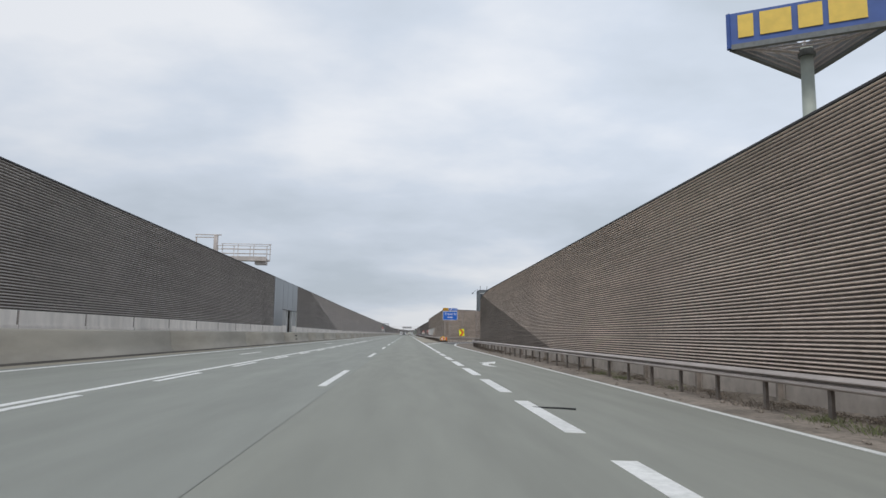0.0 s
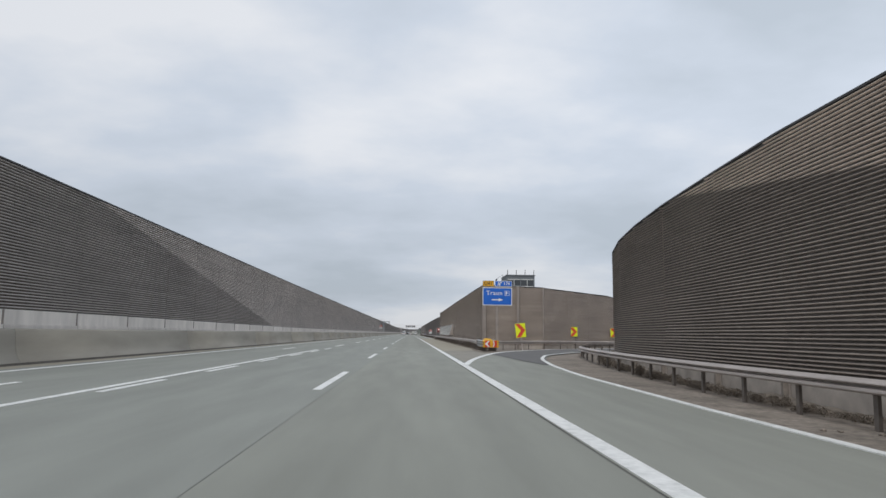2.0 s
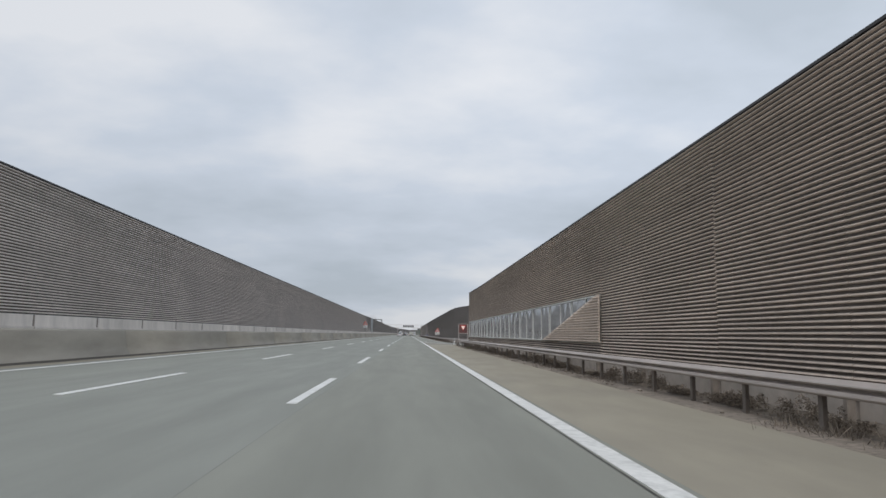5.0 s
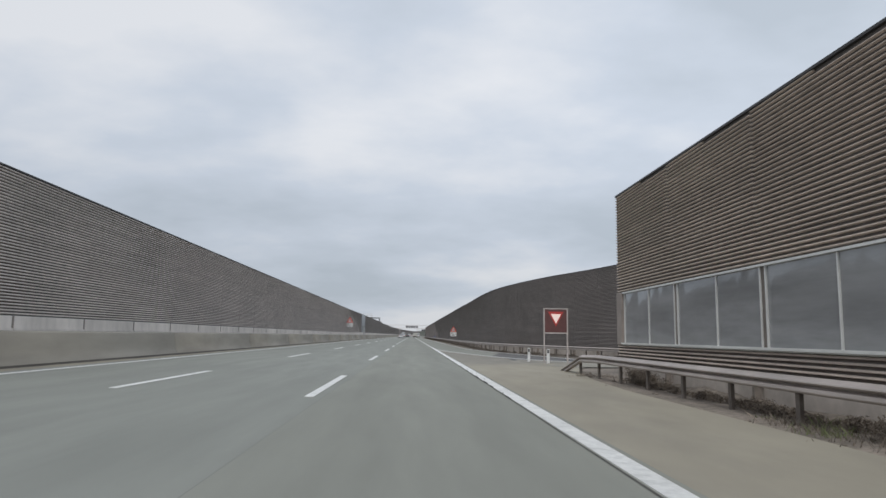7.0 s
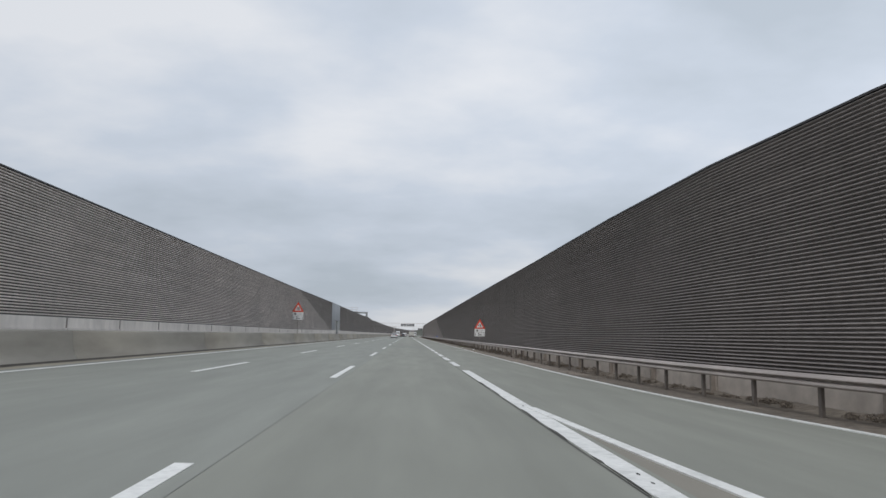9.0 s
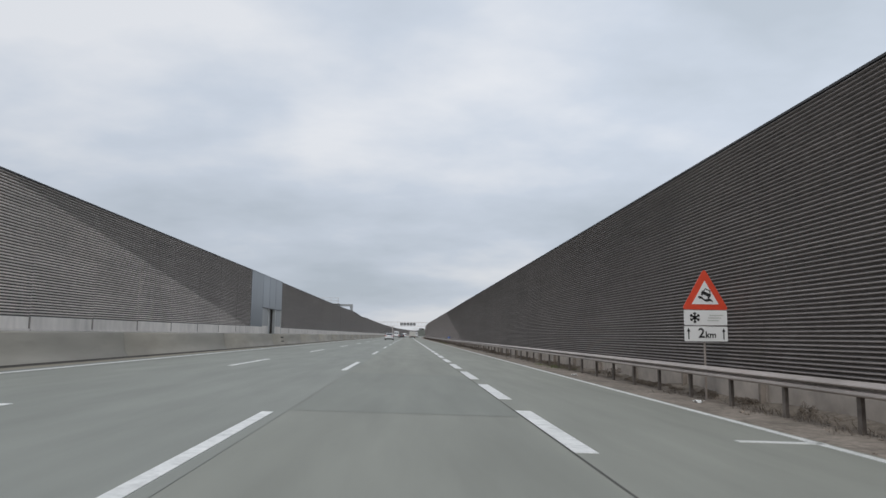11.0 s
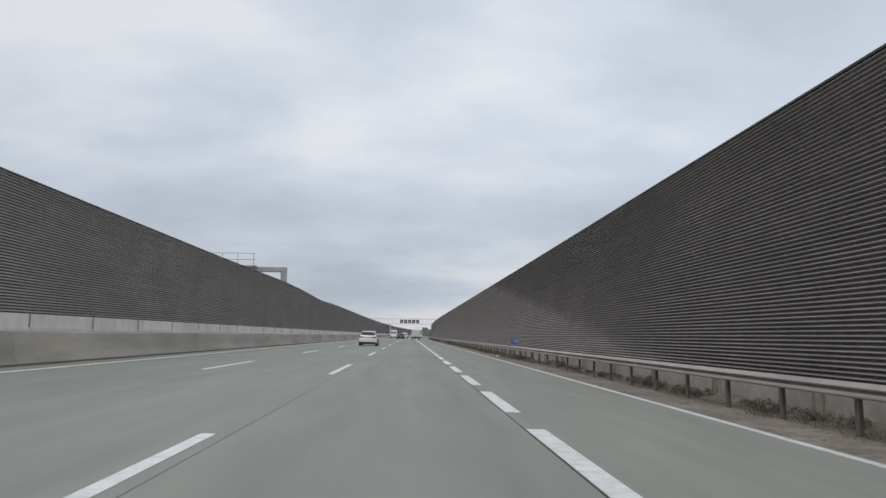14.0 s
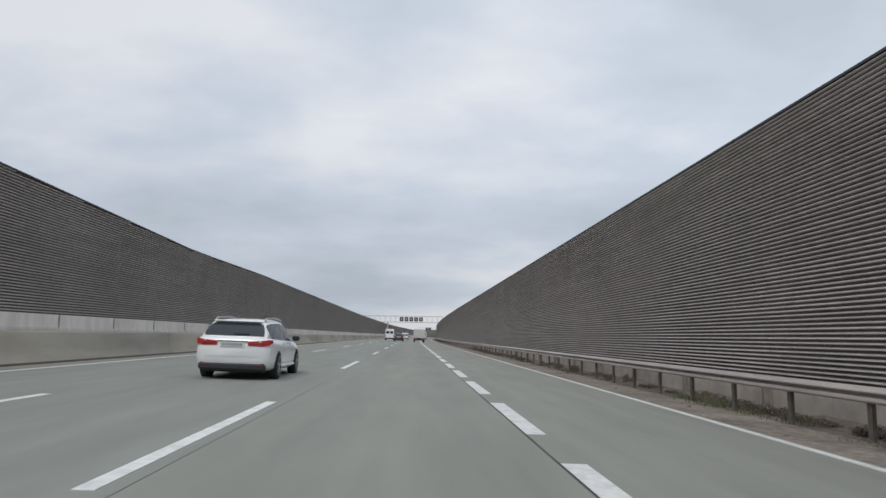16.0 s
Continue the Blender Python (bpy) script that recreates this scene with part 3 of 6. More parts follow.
tagged(ribbon("entry_ramp_patch", [(9.1, 199.2), (8.0, 203.6), (6.2, 206.9), (5.45, 208.9), (4.9, 211.2), (4.42, 214.0), (5.98, 223.5), (6.45, 229.0)], [(12.8, 190.5), (10.5, 198.0), (9.2, 205.5), (8.5, 210.2), (7.82, 216.8), (6.9, 225.0), (6.52, 229.0)], 30, M_RAMP, 0.005), "dark asphalt strip along the entry ramp", "asphalt", kind="structure")
tagged(sheet("entry_verge", [lambda y: between(ENTRY_R)(y) + 0.12 + 0.08 * noise.noise((y * 0.7, 5.0, 0)), lambda y: between(ENTRY_R)(y) + 0.9, lambda y: between(E_WALL)(y) - 0.02], ys(196.0, 246.0, 0.9), M_SILT, None, -0.012), "dark brown dirt between the entry ramp and the wall", "verge", kind="structure")
tagged(sheet("entry_wedge", [lambda y: float(np.interp(y, [206.3, 207.0, 208.3, 210.0, 211.6], [4.5, 4.58, 4.68, 4.75, 4.72])), lambda y: max(between(ENTRY_L)(y) - 0.06, 4.73)], ys(206.3, 211.6, 0.5), M_RAMP, None, 0.004), "dark asphalt wedge beside the entry line", "asphalt", kind="structure")
tagged(sheet("entry_dust", [lambda y: float(np.interp(y, [199.0, 202.0, 203.5, 205.0, 206.2, 206.9], [5.2, 4.5, 4.3, 4.2, 4.5, 5.6])) + 0.1 * noise.noise((y * 1.3, 2.0, 0)), lambda y: between(ENTRY_L)(y) - 0.4, lambda y: between(ENTRY_L)(y) - 0.06], ys(199.0, 206.9, 0.4), M_DUST, None, 0.007), "pale dust gathered in the tip of the entry", "dust", kind="structure")
tagged(sheet("entry_lane", [1.99, lambda y: between(ENTRY_R)(y) if y < 252 else 5.05], ys(226, 365, 7) + ys(365, END, 15)[1:], M_ROAD, None, -0.001), "grey concrete entry lane beside the blocks", "entry lane", kind="structure")


# ---- markings ----
marks = empty("lane_markings", pose(0, 0, 0), "white painted lane lines, dashes and blocks", "road marking", kind="structure")


def stripe(x0, x1, y0, y1, name="edge_line"):
    bm = bmesh.new()
    rows = []
    yy = ys(y0, y1, 6 if y1 - y0 > 30 else 2)
    for y in yy:
        rows.append([bm.verts.new((x + off(y), y, gz(x) + 0.006)) for x in (x0, x1)] + [bm.verts.new((x + off(y), y, gz(x) - 0.01)) for x in (x0, x1)])
    for a, b in zip(rows, rows[1:]):
        for i, j in ((0, 1), (1, 3), (2, 0)):
            bm.faces.new((a[i], a[j], b[j], b[i]))
    for r, flip in ((rows[0], 0), (rows[-1], 1)):
        q = (r[0], r[2], r[3], r[1])
        bm.faces.new(q[::-1] if flip else q)
    bmesh.ops.recalc_face_normals(bm, faces=bm.faces[:])
    return finish(name, bm, M_LINE, marks)


def line_along(pts, width, name="edge_line", dz=0.018):
    """A painted line along a curved polyline."""
    bm = bmesh.new()
    path = [(x, y, surf(x, y) + dz) for x, y in pts]
    sweep(bm, [(-width / 2, -0.03), (-width / 2, 0), (width / 2, 0), (width / 2, -0.03)], path)
    return finish(name, bm, M_LINE, marks)


def smooth_line(pts, n=6):
    """Rounded through its points."""
    p = [Vector((*q, 0)) for q in pts]
    out = []
    for i in range(len(p) - 1):
        a, b, c, d = p[max(i - 1, 0)], p[i], p[i + 1], p[min(i + 2, len(p) - 1)]
        for k in range(n):
            u = k / n
            v = 0.5 * ((2 * b) + (c - a) * u + (2 * a - 5 * b + 4 * c - d) * u ** 2 + (-a + 3 * b - 3 * c + d) * u ** 3)
            out.append((v.x, v.y))
    out.append(pts[-1])
    return out


L1, L2, L3 = -2.02, -5.55, -9.07
DASH_STARTS = [-5.5, 12.5, 30.6, 48.3, 63.6, 80.4, 97.0, 118.7, 135.0] + [150.4 + 18 * k - 0.2 for k in range(40)]
for y in DASH_STARTS:
    stripe(L1 - 0.08, L1 + 0.08, y - (0.45 if y > 140 else 0.1), y + 6, "lane_dash")
for y in [100.3] + [y for y in DASH_STARTS if y > 100]:
    stripe(L2 - 0.075, L2 + 0.075, y, y + 6, "lane_dash")
stripe(L2 - 0.05, L2 + 0.09, -40, 90.2, "solid_line")
for k in range(19):
    y = -16.3 + 6 * k
    y += float(np.interp(y, [0, 20, 45], [-2.1, -1.3, 0.0]))
    stripe(L2 + 0.22, L2 + 0.35, y, y + 3, "lane_dash")
for y in (-4, 27.7, 59, 89):
    stripe(-7.3, -7.17, y, y + 4.0, "lane_dash")
stripe(L3 + 0.13, L3 + 0.3, -40, END)
for y in [0.5 + 6 * k for k in range(-5, 8)] + [48.6]:
    stripe(1.64, 1.90, y, y + 4.1, "block_mark")
stripe(1.66, 1.91, 54.9, 246.0)
for k in range(60):
    y = 249.4 + 6 * k
    stripe(1.63, 1.88, y, y + 4, "block_mark")
stripe(4.91, 5.05, -40, 40)
line_along([(4.98, 40.0), (4.91, 58.0)], 0.14)
line_along(smooth_line([(4.91, 58.0), (4.84, 64.0), (4.79, 69.8), (4.84, 71.8), (4.93, 73.7), (5.07, 76.0), (5.32, 78.5), (5.65, 81.2), (6.13, 83.7), (7.0, 87.1), (8.45, 90.3), (10.2, 93.7), (14.0, 99.0), (21.7, 107.4), (37.6, 121.6)]), 0.16)
line_along(smooth_line([(1.83, 76.6), (2.29, 79.95), (2.62, 81.95), (3.04, 84.1), (3.93, 88.0), (4.8, 90.9), (6.42, 95.1), (8.75, 99.4), (11.7, 103.5), (15.6, 107.1), (20.9, 111.6), (36.4, 128.2)]), 0.24)
line_along(smooth_line([(9.0, 199.2), (7.95, 203.5), (6.11, 206.85), (5.36, 208.9), (4.8, 211.2), (4.33, 214.1), (3.75, 217.9), (3.15, 222.1), (2.4, 227.5), (1.86, 233.8)]), 0.14)
line_along(smooth_line([(10.4, 198.5), (9.2, 205.5), (8.53, 210.2), (7.85, 216.8), (6.92, 225.0), (6.1, 231.5), (5.4, 238.2), (5.05, 246.0), (4.92, 256.0)]), 0.13)
stripe(4.84, 4.97, 256, END)
bm = bmesh.new()
curve = smooth_line([(3.05, 24.9), (2.9, 25.9), (2.95, 26.9), (3.15, 27.9)], 4)
sweep(bm, [(-0.13, -0.01), (-0.13, 0.0), (0.13, 0.0), (0.13, -0.01)], [(x, y, gz(x) + 0.007) for x, y in curve])
prism(bm, [(2.85, 28.3), (3.45, 27.6), (3.75, 29.9)], gz(3.2) - 0.01, gz(3.2) + 0.009, "z")
finish("arrow_mark", bm, M_LINE, marks)
stripe(3.9, 5.0, 280.55, 280.7, "cross_line")
# crumbling joint along the shoulder's line
rng2 = random.Random(11)
bm = bmesh.new()
rows = []
for y in ys(50, 520, 1.0):
    w = 0.012 + 0.006 * noise.noise((y * 0.31, 4.0, 0))
    xc = 1.615 + 0.010 * noise.noise((y * 0.23, 1.0, 0)) + off(y)
    rows.append([bm.verts.new((xc + d * w, y, gz(1.615) + 0.0042)) for d in (-1, 1)])
for a, b in zip(rows, rows[1:]):
    bm.faces.new((a[0], a[1], b[1], b[0]))
finish("joint_seal", bm, M_JOINTDARK, road)
# cracks, and slivers painted for the shade at the shoulder overlay's step
bm = bmesh.new()
for _ in range(70):
    y, x, ln = rng2.uniform(186, 240), 1.655 + rng2.gauss(0, 0.012), rng2.uniform(0.25, 1.6)
    w = rng2.uniform(0.008, 0.02)
    pts = [(x - w * rng2.uniform(0.5, 1), y), (x + w * rng2.uniform(0.3, 1), y + ln * 0.2), (x + w * rng2.uniform(0.5, 1.4), y + ln * 0.6), (x, y + ln), (x - w * rng2.uniform(0.3, 1), y + ln * 0.55)]
    prism(bm, pts, gz(x) + 0.002, gz(x) + 0.0085, "z")
for _ in range(26):
    y, x = rng2.uniform(192, 236), rng2.uniform(1.64, 1.93)
    s = rng2.uniform(0.03, 0.08)
    prism(bm, [(x + s * 0.5 * math.cos(k) * rng2.uniform(0.5, 1), y + s * 2 * math.sin(k) * rng2.uniform(0.5, 1)) for k in (0, 1.1, 2.3, 3.4, 4.6, 5.5)], gz(x) + 0.002, gz(x) + 0.0085, "z")
tagged(finish("joint_cracks", bm, M_JOINTDARK), "dark joint cracks and painted step shade along the edge line", "crack", kind="stuff")
bm = prism(bmesh.new(), [(1.78, 9.52), (1.95, 9.4), (2.2, 9.37), (2.44, 9.26), (2.46, 9.31), (2.2, 9.46), (1.98, 9.52)], gz(1.8) - 0.03, gz(1.8) + 0.012, "z")
tagged(finish("rubber_scrap", bm, M_TYRE), "black strip of torn tyre rubber on the lane", "debris")


# ---- noise walls ----
PITCH, DEPTH = 0.083, 0.05
SLAT = [(0.0, 0.016), (DEPTH, 0.025), (DEPTH, 0.036), (0.012, 0.057), (0.0, 0.059)]   # ribs: out from the wall, up


def slat_mesh(length):
    bm = bmesh.new()
    prism(bm, SLAT, 0.012, length - 0.012, "y")
    me = bpy.data.meshes.new("slat")
    bm.to_mesh(me)
    bm.free()
    return me


def panels(pts):
    """Cut a polyline of (x, y, top) into panels of 4 m."""
    out = []
    for (xa, ya, ta), (xb, yb, tb) in zip(pts, pts[1:]):
        n = max(1, round(math.hypot(xb - xa, yb - ya) / 4.0))
        for k in range(n):
            f0, f1 = k / n, (k + 1) / n
            out.append(((xa + (xb - xa) * f0, ya + (yb - ya) * f0), (xa + (xb - xa) * f1, ya + (yb - ya) * f1), (ta + (tb - ta) * f0, ta + (tb - ta) * f1)))
    return out


def slat_wall(name, label, pts, bands, side, material, pieces=(0, -1), skip=(), plinth=None, thick=0.16):
    """A noise wall of horizontal slats on a dark core. bands: function of (y, top) to (z0, z1) ranges that bear slats. side: +1 if the
    road lies to the right of the way along pts, -1 to the left. pieces: the stretch of y in which each slat is a part."""
    wall = empty(name, pose(0, 0, 0), label, "noise wall", kind="structure")
    verts, faces = [], []
    core, cap = bmesh.new(), bmesh.new()
    shared = None
    for (xa, ya), (xb, yb), (ta, tb) in panels(pts):
        ym, top = (ya + yb) / 2, max(ta, tb)
        if any(a < ym < b for a, b in skip):
            continue
        d = Vector((xb - xa, yb - ya, 0))
        length = d.length
        d.normalize()
        n = Vector((d.y, -d.x, 0)) * side
        a, b = Vector((xa, ya, 0)), Vector((xb, yb, 0))
        ranges = bands(ym, top)
        for z0, z1 in ranges:
            for z, zz in ((z0, z1),):
                q = [a - n * thick, a, b, b - n * thick]
                lo = [core.verts.new(p + Vector((0, 0, z))) for p in q]
                hi = [core.verts.new(p + Vector((0, 0, min(zz, e) if zz == top else zz))) for p, e in zip(q, (ta, ta, tb, tb))]
                for i in range(4):
                    core.faces.new((lo[i], lo[(i + 1) % 4], hi[(i + 1) % 4], hi[i]))
                core.faces.new(lo[::-1])
                core.faces.new(hi)
            rows = round((z1 - z0) / PITCH)
            step = (z1 - z0) / rows
            far = ym > 560
            for r in range(rows):
                z = z0 + r * step + 0.016
                if pieces[0] < ym < pieces[1]:
                    if shared is None:
                        shared = slat_mesh(length)
                    o = new("slat", shared)
                    shared.materials.clear()
                    shared.materials.append(material)
                    o.parent = wall
                    turn = math.atan2(d.y, d.x) - math.pi / 2
                    m = Matrix.Translation((xa, ya, z)) @ Matrix.Rotation(turn, 4, "Z")
                    if side < 0:
                        m = Matrix.Translation((xb, yb, z)) @ Matrix.Rotation(turn + math.pi, 4, "Z")
                    o.matrix_basis = m
                    continue
                f0, f1 = 0.012, length - 0.012
                if z + 0.05 > min(ta, tb) and ta != tb:
                    cut = length * (z + 0.05 - ta) / (tb - ta)
                    f0, f1 = (f0, min(f1, cut)) if ta > tb else (max(f0, cut), f1)
                    if f1 - f0 < 0.05:
                        continue
                base = len(verts)
                for p in (a + d * f0, a + d * f1):
                    for u, v in SLAT:
                        w = p + n * u
                        verts.append((w.x, w.y, z + v))
                for i in range(4):
                    f = (base + i, base + i + 1, base + 6 + i, base + 5 + i)
                    faces.append(f if side > 0 else f[::-1])
                if not far:
                    faces.append(tuple(base + i for i in range(5)))
                    faces.append(tuple(base + 9 - i for i in range(5)))
        zt = max(z1 for _, z1 in ranges)
        q = [a - n * (thick + 0.03), a + n * 0.058, b + n * 0.058, b - n * (thick + 0.03)]
        lo = [cap.verts.new(p + Vector((0, 0, e + 0.001))) for p, e in zip(q, (ta, ta, tb, tb))]
        hi = [cap.verts.new(p + Vector((0, 0, e + 0.045))) for p, e in zip(q, (ta, ta, tb, tb))]
        for i in range(4):
            cap.faces.new((lo[i], lo[(i + 1) % 4], hi[(i + 1) % 4], hi[i]))
        cap.faces.new(hi)
        cap.faces.new(lo[::-1])
        if plinth:
            pl = bmesh.new()
            z0, z1, proud = plinth
            z1 = ranges[0][0] - 0.01
            q = [a - n * thick + d * 0.055, a + n * proud + d * 0.055, b + n * proud - d * 0.055, b - n * thick - d * 0.055]
            lo = [pl.verts.new(p + Vector((0, 0, z0))) for p in q]
            hi = [pl.verts.new(p + Vector((0, 0, z1))) for p in q]
            for i in range(4):
                pl.faces.new((lo[i], lo[(i + 1) % 4], hi[(i + 1) % 4], hi[i]))
            pl.faces.new(hi)
            bmesh.ops.recalc_face_normals(pl, faces=pl.faces[:])
            finish("plinth_panel", pl, M_CONC if name == "wall_left" else M_PLINTH, wall)
            if name == "wall_left" and ym < 460:
                finish("joint_post", box(bmesh.new(), xa - thick, xa + 0.026, ya - 0.04, ya + 0.04, z0 + 0.4, z1 - 0.004), M_POST, wall)
                finish("base_lip", box(bmesh.new(), xa - 0.02, xa + 0.055, ya + 0.02, yb - 0.02, z0, 1.24 if z1 > 1.6 else 1.2), M_CONC, wall)
            elif name in ("wall_right_1", "wall_right_2", "wall_right_6") and ym < 480:
                q = a + n * 0.12
                post = B(-0.06, 0.06, -0.05, 0.05, -0.6, z1 + 0.06, bevel=0.012)
                bmesh.ops.translate(post, verts=post.verts[:], vec=(q.x, q.y, 0))
                finish("joint_post", post, M_JOINTPOST, wall)
    me = bpy.data.meshes.new("slats")
    me.from_pydata(verts, [], faces)
    me.materials.append(material)
    o = new("slats", me)
    o.parent = wall
    o["kind"] = "stuff"
    for bmx in (core, cap):
        bmesh.ops.recalc_face_normals(bmx, faces=bmx.faces[:])
    finish("wall_core", core, M_BACK, wall)
    finish("capping", cap, M_CAP, wall)
    return wall


WL = -10.75                        # face of the median wall
GATES = ((53.1, 64.5), (320.0, 331.4))
left_pts = [(WL, -38.7, 5.42), (WL, 53.1, 5.42), (WL, 64.5, 5.42), (WL, 72.5, 5.42), (WL, 112.0, 5.31), (WL, 288.5, 5.31), (WL, 320.0, 5.4), (WL, 331.4, 5.38), (WL, 362.9, 5.37), (WL, 386.9, 5.42), (WL, 406.9, 5.55), (WL, 414.9, 5.49), (WL, 422.9, 5.34), (WL, 430.9, 5.18), (WL, 434.9, 5.2), (WL, 446.9, 5.33)] + [(WL + off(y), y, 5.34) for y in ys(466.9, 986.9, 20)]
slat_wall("wall_left", "tall dark brown slatted noise wall on a concrete base", left_pts, lambda y, t: [(float(np.interp(y, [72, 112, 288, 320], [1.64, 1.53, 1.53, 1.64])), t)], 1, M_SLAT_L,
          pieces=(100, 112), skip=GATES, plinth=(0.1, 1.63, 0.02))

WA = 7.4
A_CURVE = [(7.42, 62.0), (7.42, 64.0), (7.6, 71.3), (8.1, 77.5), (9.5, 83.2), (11.85, 88.5)]
a_pts = [(WA, -40.1, 5.4), (WA, 59.9, 5.4)] + [(x, y, float(np.interp(y, [64, 71, 77, 83, 89], [5.4, 5.2, 4.92, 4.64, 4.5]))) for x, y in smooth_line([(7.42, 64.0), (7.6, 71.3), (8.1, 77.5), (9.5, 83.2), (11.85, 88.5), (16.3, 96.0), (27.0, 110.0)], 2)]
slat_wall("wall_right_1", "tall brown slatted noise wall curving along the exit", a_pts, lambda y, t: [(0.39, t)], -1, M_SLAT_A, plinth=(-1.3, 0.38, 0.02))

WIN0, WIN1 = 145.0, 193.5
b_pts = [(5.55, 104.8, 5.0), (5.57, 112.8, 5.06), (5.62, 145.0, 5.12), (5.75, 181.0, 5.17), (5.78, 193.5, 5.27)]


def b_bands(y, top):
    return [(0.42, 0.93), (2.42, top)] if WIN0 < y < WIN1 else [(0.42, top)]


slat_wall("wall_right_2", "tall brown slatted noise wall with a strip of windows", b_pts, b_bands, -1, M_SLAT_B, pieces=(105, 121), plinth=(-1.3, 0.41, 0.02))
slat_wall("wall_right_3", "brown slatted noise wall beside the exit ramp", [(45.0, 146.0, 1.6), (28.8, 125.6, 3.0), (17.3, 111.7, 4.6), (10.15, 104.5, 4.75)], lambda y, t: [(0.3, t)], -1, M_SLAT_B, plinth=(-1.3, 0.29, 0.02))
slat_wall("wall_right_4", "brown slatted noise wall end facing the traffic", [(10.15, 104.46, 4.78), (5.62, 104.62, 4.93)], lambda y, t: [(0.3, t)], -1, M_SLAT_B, plinth=(-1.3, 0.29, 0.02))
slat_wall("wall_right_5", "short brown slatted end of the window wall", [(5.9, 193.62, 5.28), (9.9, 193.62, 5.28)], lambda y, t: [(0.3, t)], 1, M_SLAT_B, plinth=(-1.3, 0.29, 0.02))
e_line = smooth_line([(21.0, 172.0), (17.0, 188.0), (14.2, 203.0), (11.4, 216.5), (9.2, 225.0), (7.35, 239.0), (7.2, 262.15)], 3)
e_pts = [(x, y, 5.42) for x, y in e_line] + [(7.2, 282.15, 5.47), (7.2, 366.15, 5.48)] + [(7.2 + off(y), y, 5.45) for y in ys(386.15, 986.15, 20)]
slat_wall("wall_right_6", "tall dark brown slatted noise wall along the entry lane", e_pts, lambda y, t: [(0.39, t)], -1, M_SLAT_R, plinth=(-1.3, 0.38, 0.02))

for x, y, top, w in ((5.48, 104.5, 4.98, 0.3), (10.1, 104.4, 4.8, 0.12), (8.12, 104.45, 4.85, 0.2)):
    post = tagged(finish("wall_post", prism(bmesh.new(), [(x - w / 2, y - 0.09), (x + w / 2, y - 0.09), (x + w / 2, y - 0.06), (x + 0.02, y - 0.06), (x + 0.02, y + 0.05), (x - 0.02, y + 0.05), (x - 0.02, y - 0.06), (x - w / 2, y - 0.06)], -0.2, top, "z"), M_POST),
                  "grey-brown steel section post at a joint of the wall", "wall post", kind="structure")

# slatted wedge where the window strip begins
infill = bmesh.new()
prism(infill, [(WIN0 - 0.1, 0.95), (WIN0 + 9.0, 0.95), (WIN0 + 0.2, 2.42), (WIN0 - 0.1, 2.42)], 5.5, 5.53, "x")
for k in range(17):
    z = 0.96 + PITCH * k
    prism(infill, [(5.5 - a, z + b) for a, b in SLAT], WIN0 - 0.1, WIN0 + 0.1 + 8.8 * (2.42 - z - 0.06) / 1.47, "y")
tagged(finish("slatted_wedge", infill, M_SLAT_B), "brown slatted wedge closing the slanting end of the windows", "wall infill", kind="structure")

# windows in the wall
win = empty("window_1", pose(5.62, WIN0, 0), "wide aluminium-framed window with two pale streaked panes", "window", group="windows in the noise wall", kind="structure")
bm = B(-0.05, 0.06, 0.0, 4.0, 0.93, 0.985)
box(bm, -0.05, 0.06, 0.0, 4.0, 2.38, 2.42)
box(bm, -0.02, 0.06, 0.075, 0.113, 0.985, 2.38)
box(bm, -0.02, 0.06, 3.885, 3.923, 0.985, 2.38)
part("window_frame", bm, M_ALU, win)
# brown strip added so that the gap between two frames stays dark
part("joint_post", B(0.0, 0.05, -0.068, 0.068, 0.987, 2.378), M_RUST, win, "dull brown backing in the frame gap")
part("window_sill", B(-0.1, -0.052, 0.0, 4.0, 0.955, 1.0), M_SILL, win, "pale sill strip")
part("mullion", B(-0.015, 0.05, 1.852, 1.888, 0.986, 2.379), M_ALU, win)
part("pane", B(0.01, 0.035, 0.115, 1.85, 0.987, 2.378), M_GLASS, win)
part("pane", B(0.01, 0.035, 1.89, 3.883, 0.987, 2.378), M_GLASS, win)
for k in range(1, 12):
    y = WIN0 + 4 * k
    copy_thing(win, pose(5.62 + 0.16 * k / 12, y, 0, 0, 0, -0.19))


tagged(finish("corner_trim", B(5.72, 5.86, 193.03, 193.5, 0.93, 2.42, bevel=0.01), M_POST), "grey steel trim closing the window strip", "wall trim", kind="structure")

